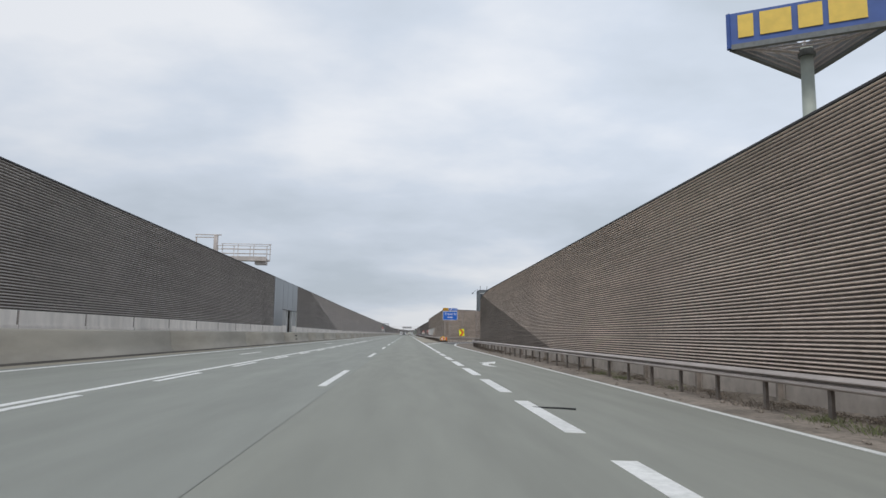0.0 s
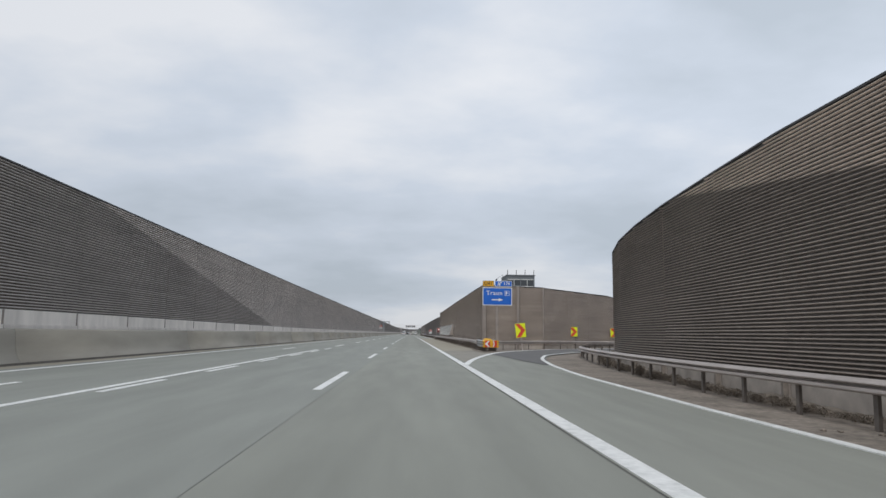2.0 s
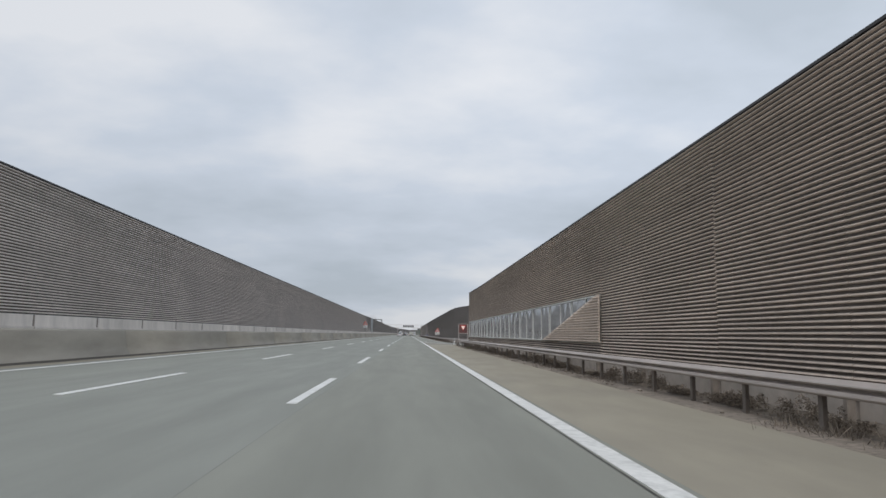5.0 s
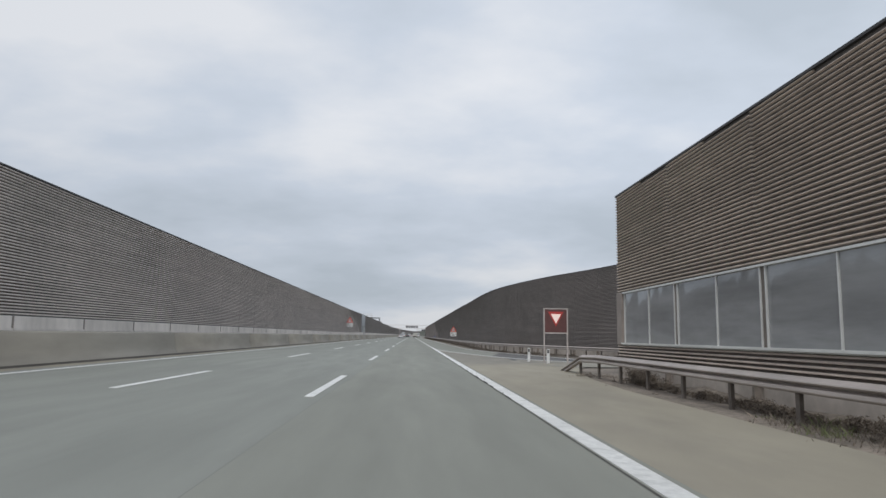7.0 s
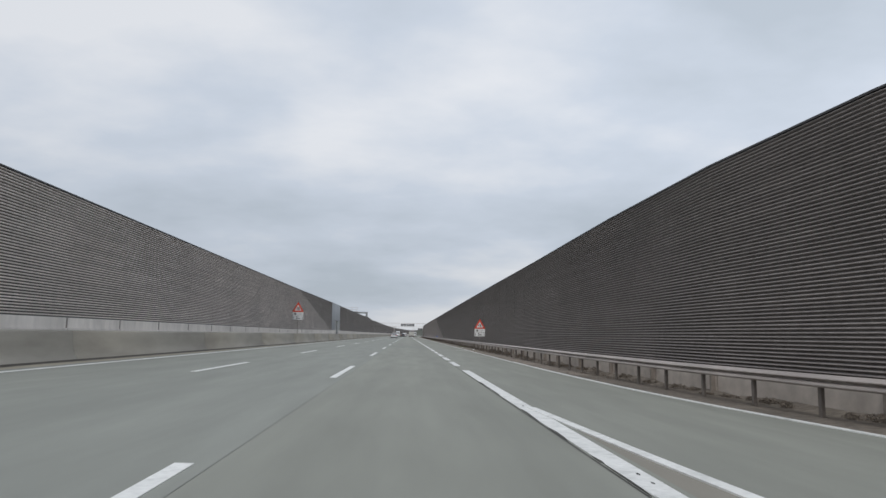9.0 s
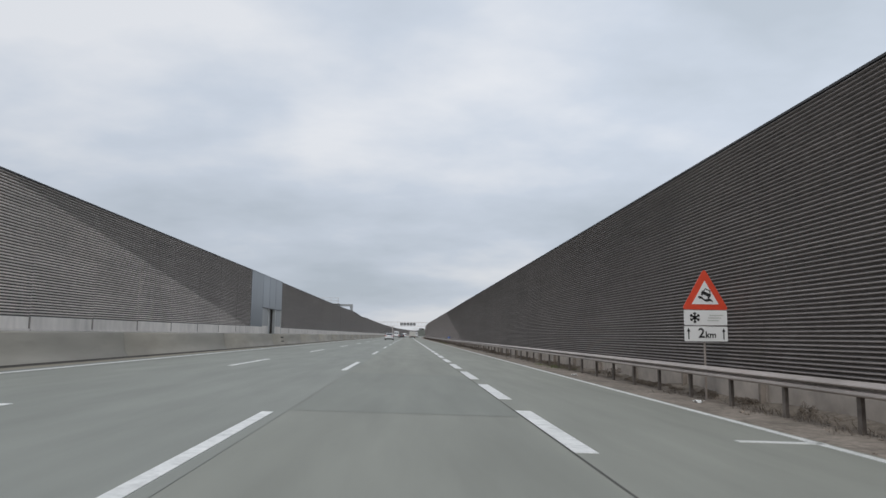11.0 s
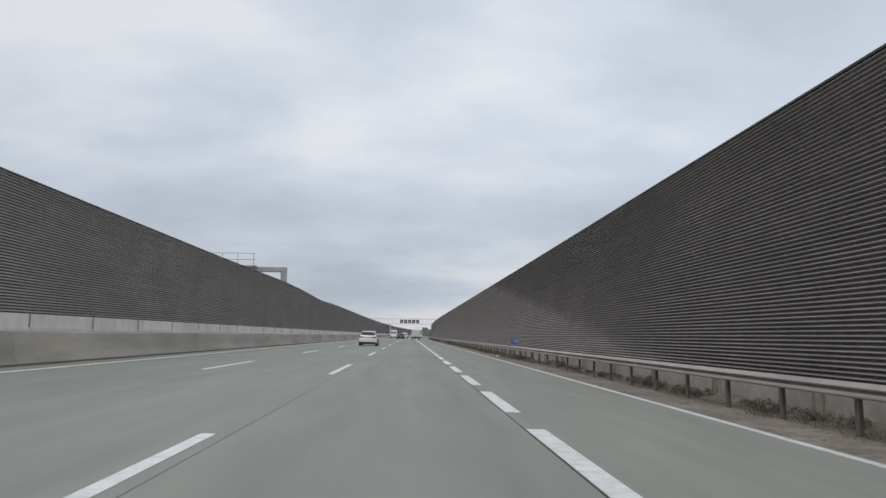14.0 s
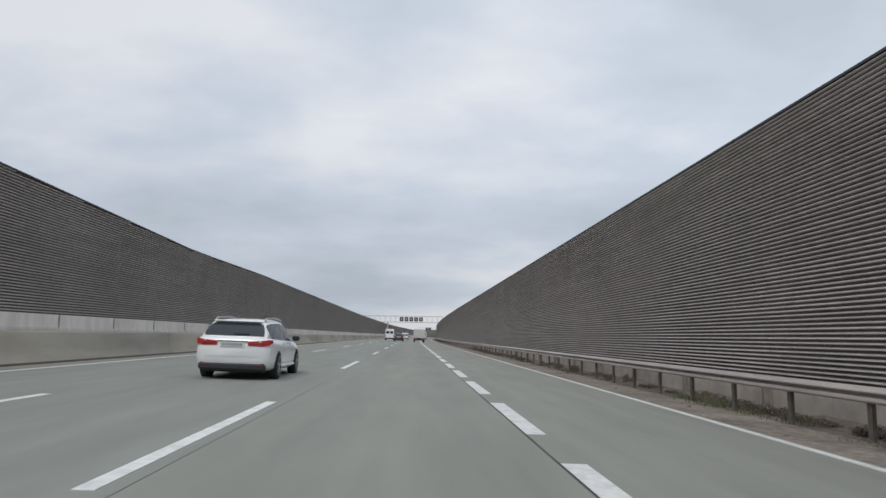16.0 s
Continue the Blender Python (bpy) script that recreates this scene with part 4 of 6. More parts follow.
# doors in the median wall
def service_gate(y0, tag):
    """Blue-grey panel bay of 12 m with a recessed door near its far end."""
    gate = empty(tag, pose(WL, y0, 0), "blue-grey sheet metal bay with a pale recessed service door", "service door", kind="structure")
    for a, b, z0, z1 in ((0.0, 3.8, 1.64, 5.42), (3.82, 6.18, 3.05, 5.42), (6.2, 8.58, 3.05, 5.42), (8.6, 11.38, 3.05, 5.42)):
        part("metal_panel", B(-0.12, 0.03, a + 0.01, b - 0.01, z0, z1, bevel=0.012), M_PANEL, gate)
    part("wall_base", B(-0.14, 0.02, 0.0, 3.75, 0.1, 1.63), M_CONC, gate)
    part("wall_base", B(-0.14, 0.02, 3.8, 5.95, 0.1, 1.7), M_CONC, gate)
    part("wall_base", B(-0.14, 0.02, 8.6, 11.38, 0.1, 1.7), M_CONC, gate)
    part("infill", B(-0.14, -0.02, 3.82, 5.92, 1.7, 3.03, bevel=0.01), M_DOORGREY, gate, "pale grey infill sheet")
    part("infill", B(-0.14, -0.02, 8.68, 11.1, 1.7, 3.03, bevel=0.01), M_DOORGREY, gate, "pale grey infill sheet")
    bm = B(-0.5, -0.46, 5.9, 8.7, 0.1, 3.03)
    box(bm, -0.46, -0.13, 8.66, 8.7, 0.1, 3.03)
    box(bm, -0.46, -0.13, 5.9, 5.94, 0.1, 3.03)
    box(bm, -0.46, -0.13, 5.94, 8.66, 3.0, 3.04)
    part("recess", bm, M_RUST, gate)
    for a in (5.97, 8.52, 11.14):
        part("jamb", B(-0.16, 0.05, a, a + 0.1, 0.1, 3.03), M_ALU, gate)
    door = part("door_leaf", B(-0.3, -0.24, 6.1, 8.05, 0.3, 2.98, bevel=0.012), M_DOORGREY, gate)
    part("door_panel", B(-0.24, -0.22, 6.65, 7.75, 0.9, 2.15, bevel=0.008), M_DOORGREY, door)
    part("door_handle", tube(tube(bmesh.new(), (-0.24, 7.9, 1.62), (-0.17, 7.9, 1.62), 0.012), (-0.17, 7.9, 1.62), (-0.17, 7.77, 1.62), 0.012), M_DARK, door)
    part("capping", B(-0.2, 0.05, 0, 11.4, 5.422, 5.46), M_PANEL, gate)
    part("lintel", B(-0.16, 0.045, 3.75, 11.38, 3.015, 3.048), M_CAP, gate)
    return gate


for k, (y0, y1) in enumerate(GATES):
    service_gate(y0, "door_%d" % (k + 1))

# concrete barrier on the median
bar = empty("median_barrier", pose(0, 0, 0), "long grey cast concrete median barrier with dirt streaks", "barrier", kind="structure")
PROFILE = [(0.0, 0.0), (0.0, 0.05), (-0.06, 0.12), (-0.115, 0.21), (-0.15, 0.3), (-0.172, 0.4), (-0.19, 0.55), (-0.215, 0.84), (-0.23, 0.885), (-0.27, 0.9), (-0.5, 0.9), (-0.54, 0.86), (-0.68, 0.0)]
yy = ys(-40, 365, 13.5) + ys(365, 830, 15.5)[1:]
for ya, yb in zip(yy, yy[1:]):
    bm = bmesh.new()
    sweep(bm, PROFILE, [(-9.9 + off(ya), ya + 0.008, 0.235), (-9.9 + off(yb), yb - 0.008, 0.235)])
    seg = finish("barrier_segment", bm, M_BARRIER, bar)
    for f in seg.data.polygons:
        f.use_smooth = len(f.vertices) == 4
bm = bmesh.new()
rows = []
for y in ys(-40, 480, 0.8):
    w = 0.13 + 0.06 * noise.noise((y * 0.4, 3.0, 0)) + 0.03 * noise.noise((y * 1.7, 8.0, 0))
    rows.append([bm.verts.new((-9.912 + off(y) + f * w, y, 0.232 + h)) for f, h in ((0.0, 0.06), (0.4, 0.045), (1.0, 0.02), (1.5, 0.014))])
for a, b in zip(rows, rows[1:]):
    for i in range(3):
        bm.faces.new((a[i], a[i + 1], b[i + 1], b[i]))
tagged(finish("barrier_silt", bm, M_GRIME, smooth=True), "dark dirt gathered along the foot of the barrier", "silt", kind="stuff")
for y in (60.0, 328.1):
    for z in (0.48, 0.80):
        o = finish("drain_slot", B(-9.99, -9.955, y, y + 1.1, z, z + 0.1), M_DARK, bar)
        o.location.x = -0.085 if z < 0.7 else -0.135


# ---- guard rails ----
BEAM = [(0.025, 0.291), (-0.017, 0.289), (-0.089, 0.239), (-0.095, 0.224), (-0.085, 0.209), (0.0, 0.192), (0.004, 0.179), (0.0, 0.168), (-0.072, 0.154), (-0.089, 0.144), (-0.095, 0.108), (-0.085, 0.089), (-0.017, 0.07), (0.0, 0.07), (0.017, 0.28)]


def along(pts, step, first=0.0):
    p = [Vector(q) for q in pts]
    s = [0.0]
    for a, b in zip(p, p[1:]):
        s.append(s[-1] + (b - a).length)
    n = int((s[-1] - first) / step)
    return [tuple(float(np.interp(first + k * step, s, [q[i] for q in p])) for i in range(3)) for k in range(n + 1)]


def guard_rail(pts, label, spacing=2.0, side=-1, first=0.0, group="guard rails"):
    """A steel beam on posts. pts: (x, y, z of the beam's lower edge). side -1: traffic to the left of the way."""
    x, y, z = pts[0]
    rail = empty("guard_rail", pose(x, y, 0), label, "guard rail", group=group)
    o = Vector((x, y, 0))
    path = [tuple(Vector(p) - o) for p in pts]
    part("beam", sweep(bmesh.new(), [(a * -side, b) for a, b in BEAM], path), M_RAIL, rail)
    part("back_channel", sweep(bmesh.new(), [(-side * a, b) for a, b in ((0.035, 0.13), (0.09, 0.13), (0.09, 0.23), (0.035, 0.23))], path), M_RUST, rail)
    shared = None
    for px, py, pz in along(pts, spacing, first):
        g0 = surf(px, py) - 0.3
        if pz < 0.05:
            continue
        if shared is None:
            bm = prism(bmesh.new(), [(-0.03, -0.05), (0.03, -0.05), (0.03, -0.042), (-0.022, -0.042), (-0.022, 0.042), (0.03, 0.042), (0.03, 0.05), (-0.03, 0.05)], 0.0, 1.0, "z")
            shared = bpy.data.meshes.new("post")
            bm.to_mesh(shared)
            bm.free()
            shared.materials.append(M_RUST)
        p = new("post", shared)
        p.parent = rail
        p.location = (px - x + 0.06 * -side, py - y, g0)
        p.scale = (1, 1, pz + 0.25 - g0)
    return rail


RZ = 0.26
guard_rail([(6.4, -38.8, RZ), (6.4, 62, RZ)] + [(x, y, RZ) for x, y in smooth_line([(6.45, 66.0), (6.75, 72.0), (7.3, 78.0), (8.15, 84.0), (9.1, 88.3), (10.8, 93.7), (13.9, 99.6), (19.8, 107.6), (26.3, 114.0)], 3)],
           "dull galvanised guard rail on brown steel posts beside the exit", spacing=2.045, first=0.605)
guard_rail([(4.35, 98.6, 0.36), (4.5, 101.5, 0.37), (4.72, 106, 0.38), (4.85, 112, 0.38), (4.87, 150, 0.38), (4.87, 192.5, 0.36), (4.85, 194.2, 0.32), (4.8, 196.8, -0.22)],
           "galvanised guard rail with a ramped end along the shoulder")
guard_rail([(5.55, 97.6, 0.38), (6.6, 100.0, 0.38), (9.0, 103.0, 0.37), (11.6, 105.2, 0.36), (15.5, 108.6, 0.34), (20.5, 113.2, 0.24), (29, 122.5, 0.2), (40, 136, 0.15)],
           "galvanised guard rail curving along the exit ramp", side=1)
guard_rail([(x - 0.95, y, RZ) for x, y in e_line[3:]] + [(6.3, 300, RZ), (6.3, 366, RZ)] + [(6.3 + off(y), y, RZ) for y in ys(386, 786, 20)],
           "dull galvanised guard rail on brown steel posts along the entry lane", first=0.9)


# ---- signs ----
def rounded(w, h, r=0.05, n=4, cx=0.0, cz=0.0):
    pts = []
    for sx, sz, a0 in ((1, 1, 0), (-1, 1, 90), (-1, -1, 180), (1, -1, 270)):
        for k in range(n + 1):
            a = radians(a0 + 90 * k / n)
            pts.append((cx + sx * (w / 2 - r) + r * math.cos(a), cz + sz * (h / 2 - r) + r * math.sin(a)))
    return pts


def plate(outline, y0, y1):
    return prism(bmesh.new(), outline, y0, y1, "y")


exit_sign = empty("exit_sign", pose(6.02, 100.6, 0, 0, 0, 1.0), "blue exit direction board with amber and blue plates on top", "road sign")
board = part("board", plate(rounded(2.16, 1.3, 0.06, cz=3.86), -0.02, 0.02), M_WHITE, exit_sign, "white-edged board")
part("blue_face", plate(rounded(2.06, 1.2, 0.05, cz=3.86), -0.026, -0.0205), M_BLUE, board)
text_part("town_name", "Traun", 0.44, pose(-0.22, -0.03, 4.1), M_WHITE, board, "white town name", 1.14)
bm = plate([(-0.42, 3.575), (0.1, 3.575), (0.1, 3.5), (0.43, 3.62), (0.1, 3.74), (0.1, 3.665), (-0.42, 3.665)], -0.031, -0.0265)
part("arrow", bm, M_WHITE, board)
part("airport_square", plate([(0.53, 3.93), (0.89, 3.93), (0.89, 4.27), (0.53, 4.27)], -0.031, -0.0265), M_WHITE, board)
part("airport_ground", plate([(0.55, 3.95), (0.87, 3.95), (0.87, 4.25), (0.55, 4.25)], -0.035, -0.0315), M_BLUE, board)
bm = plate([(0.57, 4.08), (0.8, 4.1), (0.84, 4.13), (0.8, 4.15), (0.57, 4.14)], -0.04, -0.0355)
prism(bm, [(0.64, 4.11), (0.72, 4.11), (0.66, 3.97), (0.62, 3.97)], -0.04, -0.0355)
prism(bm, [(0.64, 4.12), (0.72, 4.12), (0.67, 4.24), (0.63, 4.24)], -0.04, -0.0355)
part("aircraft_symbol", bm, M_WHITE, board)
amber = part("route_plate", plate(rounded(0.82, 0.42, 0.06, cx=-0.66, cz=4.79), -0.02, 0.02), M_BLACK, exit_sign, "amber route number plate")
part("amber_face", plate(rounded(0.77, 0.37, 0.05, cx=-0.66, cz=4.79), -0.026, -0.0205), M_AMBER, amber)
text_part("route_number", "U41", 0.36, pose(-0.66, -0.03, 4.79), M_BLACK, amber)
num = part("exit_plate", plate(rounded(1.26, 0.42, 0.05, cx=0.45, cz=4.79), -0.02, 0.02), M_WHITE, exit_sign, "blue exit number plate")
part("blue_face", plate(rounded(1.2, 0.36, 0.04, cx=0.45, cz=4.79), -0.026, -0.0205), M_BLUE, num)
text_part("exit_number", "174", 0.32, pose(0.68, -0.03, 4.79), M_WHITE, num)
bm = plate([(0.0, 4.66), (0.06, 4.66), (0.12, 4.92), (0.08, 4.92)], -0.031, -0.0265)
prism(bm, [(0.11, 4.66), (0.22, 4.66), (0.2, 4.8), (0.3, 4.86), (0.26, 4.93), (0.14, 4.84)], -0.031, -0.0265)
prism(bm, [(0.25, 4.94), (0.34, 4.93), (0.31, 4.84)], -0.031, -0.0265)
part("exit_symbol", bm, M_WHITE, num)
for x in (-0.93, -0.42, 0.0, 0.82):
    part("bracket", B(x - 0.02, x + 0.02, 0.021, 0.05, 4.4, 4.66), M_STEEL, exit_sign)
bm = B(-0.105, 0.085, 0.052, 0.16, -0.5, 4.9)
part("mast", bm, M_POST, exit_sign, "grey-brown steel mast")
part("base_plate", B(-0.2, 0.2, -0.05, 0.25, -0.25, -0.1, bevel=0.01), M_CONC, exit_sign)


def chevron(x, y, z, w, h, lean, turn, label):
    ch = empty("chevron_board", pose(x, y, z, 0, lean, turn), label, "chevron sign", group="chevron boards along the exit")
    part("panel", plate(rounded(w, h, 0.03, cz=h / 2), -0.012, 0.012), M_YELLOW, ch)
    t = w * 0.42
    part("chevron_mark", plate([(-w * 0.46, h * 0.97), (-w * 0.46 + t, h * 0.97), (w * 0.46, h * 0.5), (-w * 0.46 + t, h * 0.03), (-w * 0.46, h * 0.03), (w * 0.46 - t, h * 0.5)], -0.018, -0.0125), M_RED, ch)
    part("stake", tube(bmesh.new(), (0, 0.04, -z - 0.4), (0, 0.04, h * 0.9), 0.03), M_STEEL, ch)


chevron(7.84, 101.0, 0.91, 0.74, 1.03, -6, -4, "leaning fluorescent yellow board with a red chevron")
chevron(13.17, 107.3, 1.01, 0.67, 0.77, -1, -8, "fluorescent yellow board with a red chevron")
chevron(17.98, 112.0, 0.98, 0.64, 0.79, -4, -16, "fluorescent yellow board with a red chevron")
chevron(23.5, 115.8, 0.93, 0.55, 0.65, -3, -20, "fluorescent yellow board with a red chevron")

cushion = empty("crash_cushion", pose(4.80, 93.8, 0.08), "yellow crash cushion with red and white arrows between two rails", "crash cushion")
nose = part("nose", prism(bmesh.new(), [(-0.4, 0.0), (0.2, 0.0), (0.34, 0.05), (0.41, 0.16), (0.42, 0.3), (-0.42, 0.3), (-0.42, 0.04)], 0.22, 0.66, "z"), M_ORANGE, cushion)
part("red_field", B(-0.39, -0.07, -0.012, -0.001, 0.24, 0.64), M_RED, nose)
part("red_field", sweep(bmesh.new(), [(0.002, 0.24), (0.012, 0.24), (0.012, 0.64), (0.002, 0.64)], [(0.1, 0.0, 0), (0.2, 0.0, 0), (0.34, 0.05, 0), (0.4, 0.13, 0)]), M_RED, nose)
part("white_arrow", plate([(-0.40, 0.44), (-0.20, 0.63), (-0.09, 0.63), (-0.25, 0.44), (-0.09, 0.25), (-0.20, 0.25)], -0.018, -0.0125), M_WHITE, nose)
part("white_arrow", plate([(0.215, 0.44), (0.165, 0.63), (0.105, 0.63), (0.15, 0.44), (0.105, 0.25), (0.165, 0.25)], -0.018, -0.0125), M_WHITE, nose)
THRIE = [(0.05, 0.5), (0.0, 0.5), (-0.08, 0.455), (-0.085, 0.42), (-0.07, 0.39), (0.02, 0.365), (0.02, 0.345), (-0.075, 0.31), (-0.085, 0.275), (-0.07, 0.24), (0.02, 0.21), (0.02, 0.19), (-0.075, 0.155), (-0.085, 0.12), (-0.07, 0.08), (0.0, 0.04), (0.05, 0.04)]
part("side_beam", sweep(bmesh.new(), [(a_ - 0.40, b_ + 0.16) for a_, b_ in THRIE], [(0, 0.8, 0), (0, 2.6, 0), (0.03, 4.9, 0.02)]), M_ZINC, cushion, "galvanised triple-wave side beam")
part("side_beam", sweep(bmesh.new(), [(0.40 - a_, b_ + 0.16) for a_, b_ in THRIE], [(0, 0.8, 0), (0, 2.6, 0), (0.3, 3.9, 0.02)]), M_ZINC, cushion, "galvanised triple-wave side beam")
for s_ in (-1, 1):
    part("yellow_sleeve", sweep(bmesh.new(), [(s_ * (0.41 - a_), b_ + 0.16) for a_, b_ in THRIE], [(0, 0.05, 0), (0, 0.82, 0)]), M_ORANGE, cushion, "yellow ribbed sleeve")
for k in range(8):
    y = 0.66 + 0.405 * k
    bm = bmesh.new()
    lo_ = [bm.verts.new(p) for p in ((-0.15, y, 0.6), (0.15, y, 0.6), (0.15, y + 0.26, 0.6), (-0.15, y + 0.26, 0.6))]
    hi_ = [bm.verts.new(p) for p in ((-0.055, y + 0.09, 0.765), (0.055, y + 0.09, 0.765), (0.055, y + 0.18, 0.765), (-0.055, y + 0.18, 0.765))]
    for i in range(4):
        bm.faces.new((lo_[i], lo_[(i + 1) % 4], hi_[(i + 1) % 4], hi_[i]))
    bm.faces.new(hi_)
    bm.faces.new(lo_[::-1])
    part("cap", bm, M_ORANGE, cushion, "raised yellow cap")
    part("tray", B(-0.36, 0.36, y - 0.04, y + 0.34, 0.56, 0.598), M_ORANGE, cushion)
for k in range(4):
    for x in (-0.3, 0.3):
        part("leg", B(x - 0.05, x + 0.05, 0.2 + 1.1 * k, 0.3 + 1.1 * k, -0.25, 0.5), M_RUST, cushion)

give_way = empty("give_way_sign", pose(5.97, 203.4, 0.0), "lit give-way symbol in a dark framed box on two posts", "road sign")
bm = B(-0.53, -0.48, -0.05, 0.05, -0.4, 2.33)
part("post", bm, M_STEEL, give_way)
part("post", B(0.48, 0.53, -0.05, 0.05, -0.4, 2.33), M_STEEL, give_way)
bx = part("box", B(-0.475, 0.475, -0.06, 0.06, 1.33, 2.31, bevel=0.01), M_BOXRED, give_way)
part("frame_bar", B(-0.53, 0.53, -0.07, 0.07, 2.332, 2.375), M_STEEL, give_way)
part("frame_bar", B(-0.475, 0.475, -0.07, 0.07, 1.28, 1.328), M_STEEL, give_way)
part("red_triangle", plate([(-0.34, 2.22), (0.34, 2.22), (0.0, 1.58)], -0.075, -0.061), M_REDGLOW, bx, "glowing red border")
part("white_triangle", plate([(-0.22, 2.12), (0.22, 2.12), (0.0, 1.70)], -0.082, -0.0755), M_SIGNGLOW, bx, "glowing white field")

dpost = empty("delineator_post", pose(5.08, 205.1, 0.03), "white roadside delineator post with a dark band", "delineator", group="delineator posts")
part("shaft", prism(bmesh.new(), [(-0.06, -0.04), (0.06, -0.04), (0.045, 0.05), (-0.045, 0.05)], -0.3, 0.6, "z"), M_WHITE, dpost)
part("band", B(-0.035, 0.035, -0.047, -0.041, 0.42, 0.56), M_BLACK, dpost)
copy_thing(dpost, pose(5.55, 203.0, 0.03))


def slippery(x, y, z, label, s=1.0):
    """Triangular warning sign for ice with two white plates below, on one tube."""
    sg = empty("warning_sign", pose(x, y, z), label, "warning sign", group="ice warning signs")
    part("tube", tube(bmesh.new(), (-0.02, 0.05, -1.4), (-0.02, 0.05, 1.5 * s), 0.024), M_POST, sg)
    tri = part("red_triangle", plate([(-0.47 * s, 0.71 * s), (0.47 * s, 0.71 * s), (0.505 * s, 0.735 * s), (0.5 * s, 0.77 * s), (0.04 * s, 1.575 * s), (0.0, 1.6 * s), (-0.04 * s, 1.575 * s), (-0.5 * s, 0.77 * s), (-0.505 * s, 0.735 * s)], -0.012, 0.012), M_RED, sg)
    part("white_field", plate([(-0.31 * s, 0.83 * s), (0.31 * s, 0.83 * s), (0.0, 1.36 * s)], -0.018, -0.0125), M_WHITE, tri)
    tilt = radians(-24)

    def leaned(poly):
        return [((0.01 + u * math.cos(tilt) - v * math.sin(tilt)) * s, (1.03 + u * math.sin(tilt) + v * math.cos(tilt)) * s) for u, v in poly]
    bm = bmesh.new()
    for poly in ([(-0.11, 0.0), (0.11, 0.0), (0.11, 0.07), (-0.11, 0.07)], [(-0.09, 0.07), (-0.07, 0.07), (-0.05, 0.125), (-0.07, 0.125)], [(0.07, 0.07), (0.09, 0.07), (0.07, 0.125), (0.05, 0.125)], [(-0.07, 0.125), (0.07, 0.125), (0.07, 0.145), (-0.07, 0.145)],
                 [(-0.10, -0.035), (-0.06, -0.035), (-0.06, -0.002), (-0.10, -0.002)], [(0.06, -0.035), (0.10, -0.035), (0.10, -0.002), (0.06, -0.002)]):
        prism(bm, leaned(poly), -0.024, -0.0185)
    for x0_, z0_, dr in ((-0.16, 0.99, 1), (0.17, 0.885, -1)):
        wave = [(x0_ + dr * 0.085 * q, z0_ - dr * 0.022 * q + 0.022 * math.sin(q * 2.6)) for q in (0, 0.4, 0.8, 1.2, 1.6, 2.0, 2.4, 2.8, 3.2, 3.6)]
        prism(bm, [(u * s, (v + 0.014) * s) for u, v in wave] + [(u * s, (v - 0.014) * s) for u, v in wave[::-1]], -0.024, -0.0185)
    part("skid_symbol", bm, M_BLACK, tri)
    p1 = part("upper_plate", plate(rounded(0.98 * s, 0.33 * s, 0.02, cz=0.53 * s), -0.012, 0.012), M_WHITE, sg)
    bm = bmesh.new()
    for k in range(3):
        a = radians(60 * k + 30)
        u, v = math.cos(a), math.sin(a)
        prism(bm, [(-0.25 * s + (u * i * 0.12 - v * j * 0.017) * s, 0.53 * s + (v * i * 0.12 + u * j * 0.017) * s) for i, j in ((-1, -1), (1, -1), (1, 1), (-1, 1))], -0.019, -0.0125)
    for k in range(6):
        a = radians(60 * k + 30)
        for d_ in (-0.75, 0.75):
            q0 = (-0.25 + 0.07 * math.cos(a), 0.53 + 0.07 * math.sin(a))
            q1 = (q0[0] + 0.045 * math.cos(a + d_), q0[1] + 0.045 * math.sin(a + d_))
            nx, ny = -math.sin(a + d_) * 0.01, math.cos(a + d_) * 0.01
            prism(bm, [((q0[0] + nx) * s, (q0[1] + ny) * s), ((q0[0] - nx) * s, (q0[1] - ny) * s), ((q1[0] - nx) * s, (q1[1] - ny) * s), ((q1[0] + nx) * s, (q1[1] + ny) * s)], -0.0195, -0.0125)
    part("snowflake_symbol", bm, M_BLACK, p1)
    bm = bmesh.new()
    for k in range(3):
        box(bm, (0.03 + 0.03 * k) * s, (0.3 + 0.05 * k) * s, -0.018, -0.0125, (0.46 + 0.06 * k) * s, (0.472 + 0.06 * k) * s)
    part("unreadable_bars", bm, M_POLE, p1)
    p2 = part("lower_plate", plate(rounded(0.98 * s, 0.33 * s, 0.02, cz=0.17 * s), -0.012, 0.012), M_WHITE, sg)
    text_part("distance", "2", 0.3 * s, pose(-0.11 * s, -0.02, 0.18 * s), M_BLACK, p2)
    text_part("unit", "km", 0.2 * s, pose(0.1 * s, -0.02, 0.145 * s), M_BLACK, p2)
    for xx in (-0.4, 0.4):
        part("arrow", plate([((xx - 0.012) * s, 0.05 * s), ((xx + 0.012) * s, 0.05 * s), ((xx + 0.012) * s, 0.22 * s), ((xx + 0.04) * s, 0.22 * s), (xx * s, 0.3 * s), ((xx - 0.04) * s, 0.22 * s), ((xx - 0.012) * s, 0.22 * s)], -0.018, -0.0125), M_BLACK, p2)
    return sg


slippery(6.57, 287.55, 1.06, "red-edged ice warning triangle with two white plates by the wall")
slippery(-10.2, 286.4, 2.35, "red-edged ice warning triangle with two white plates above the barrier", 1.0)

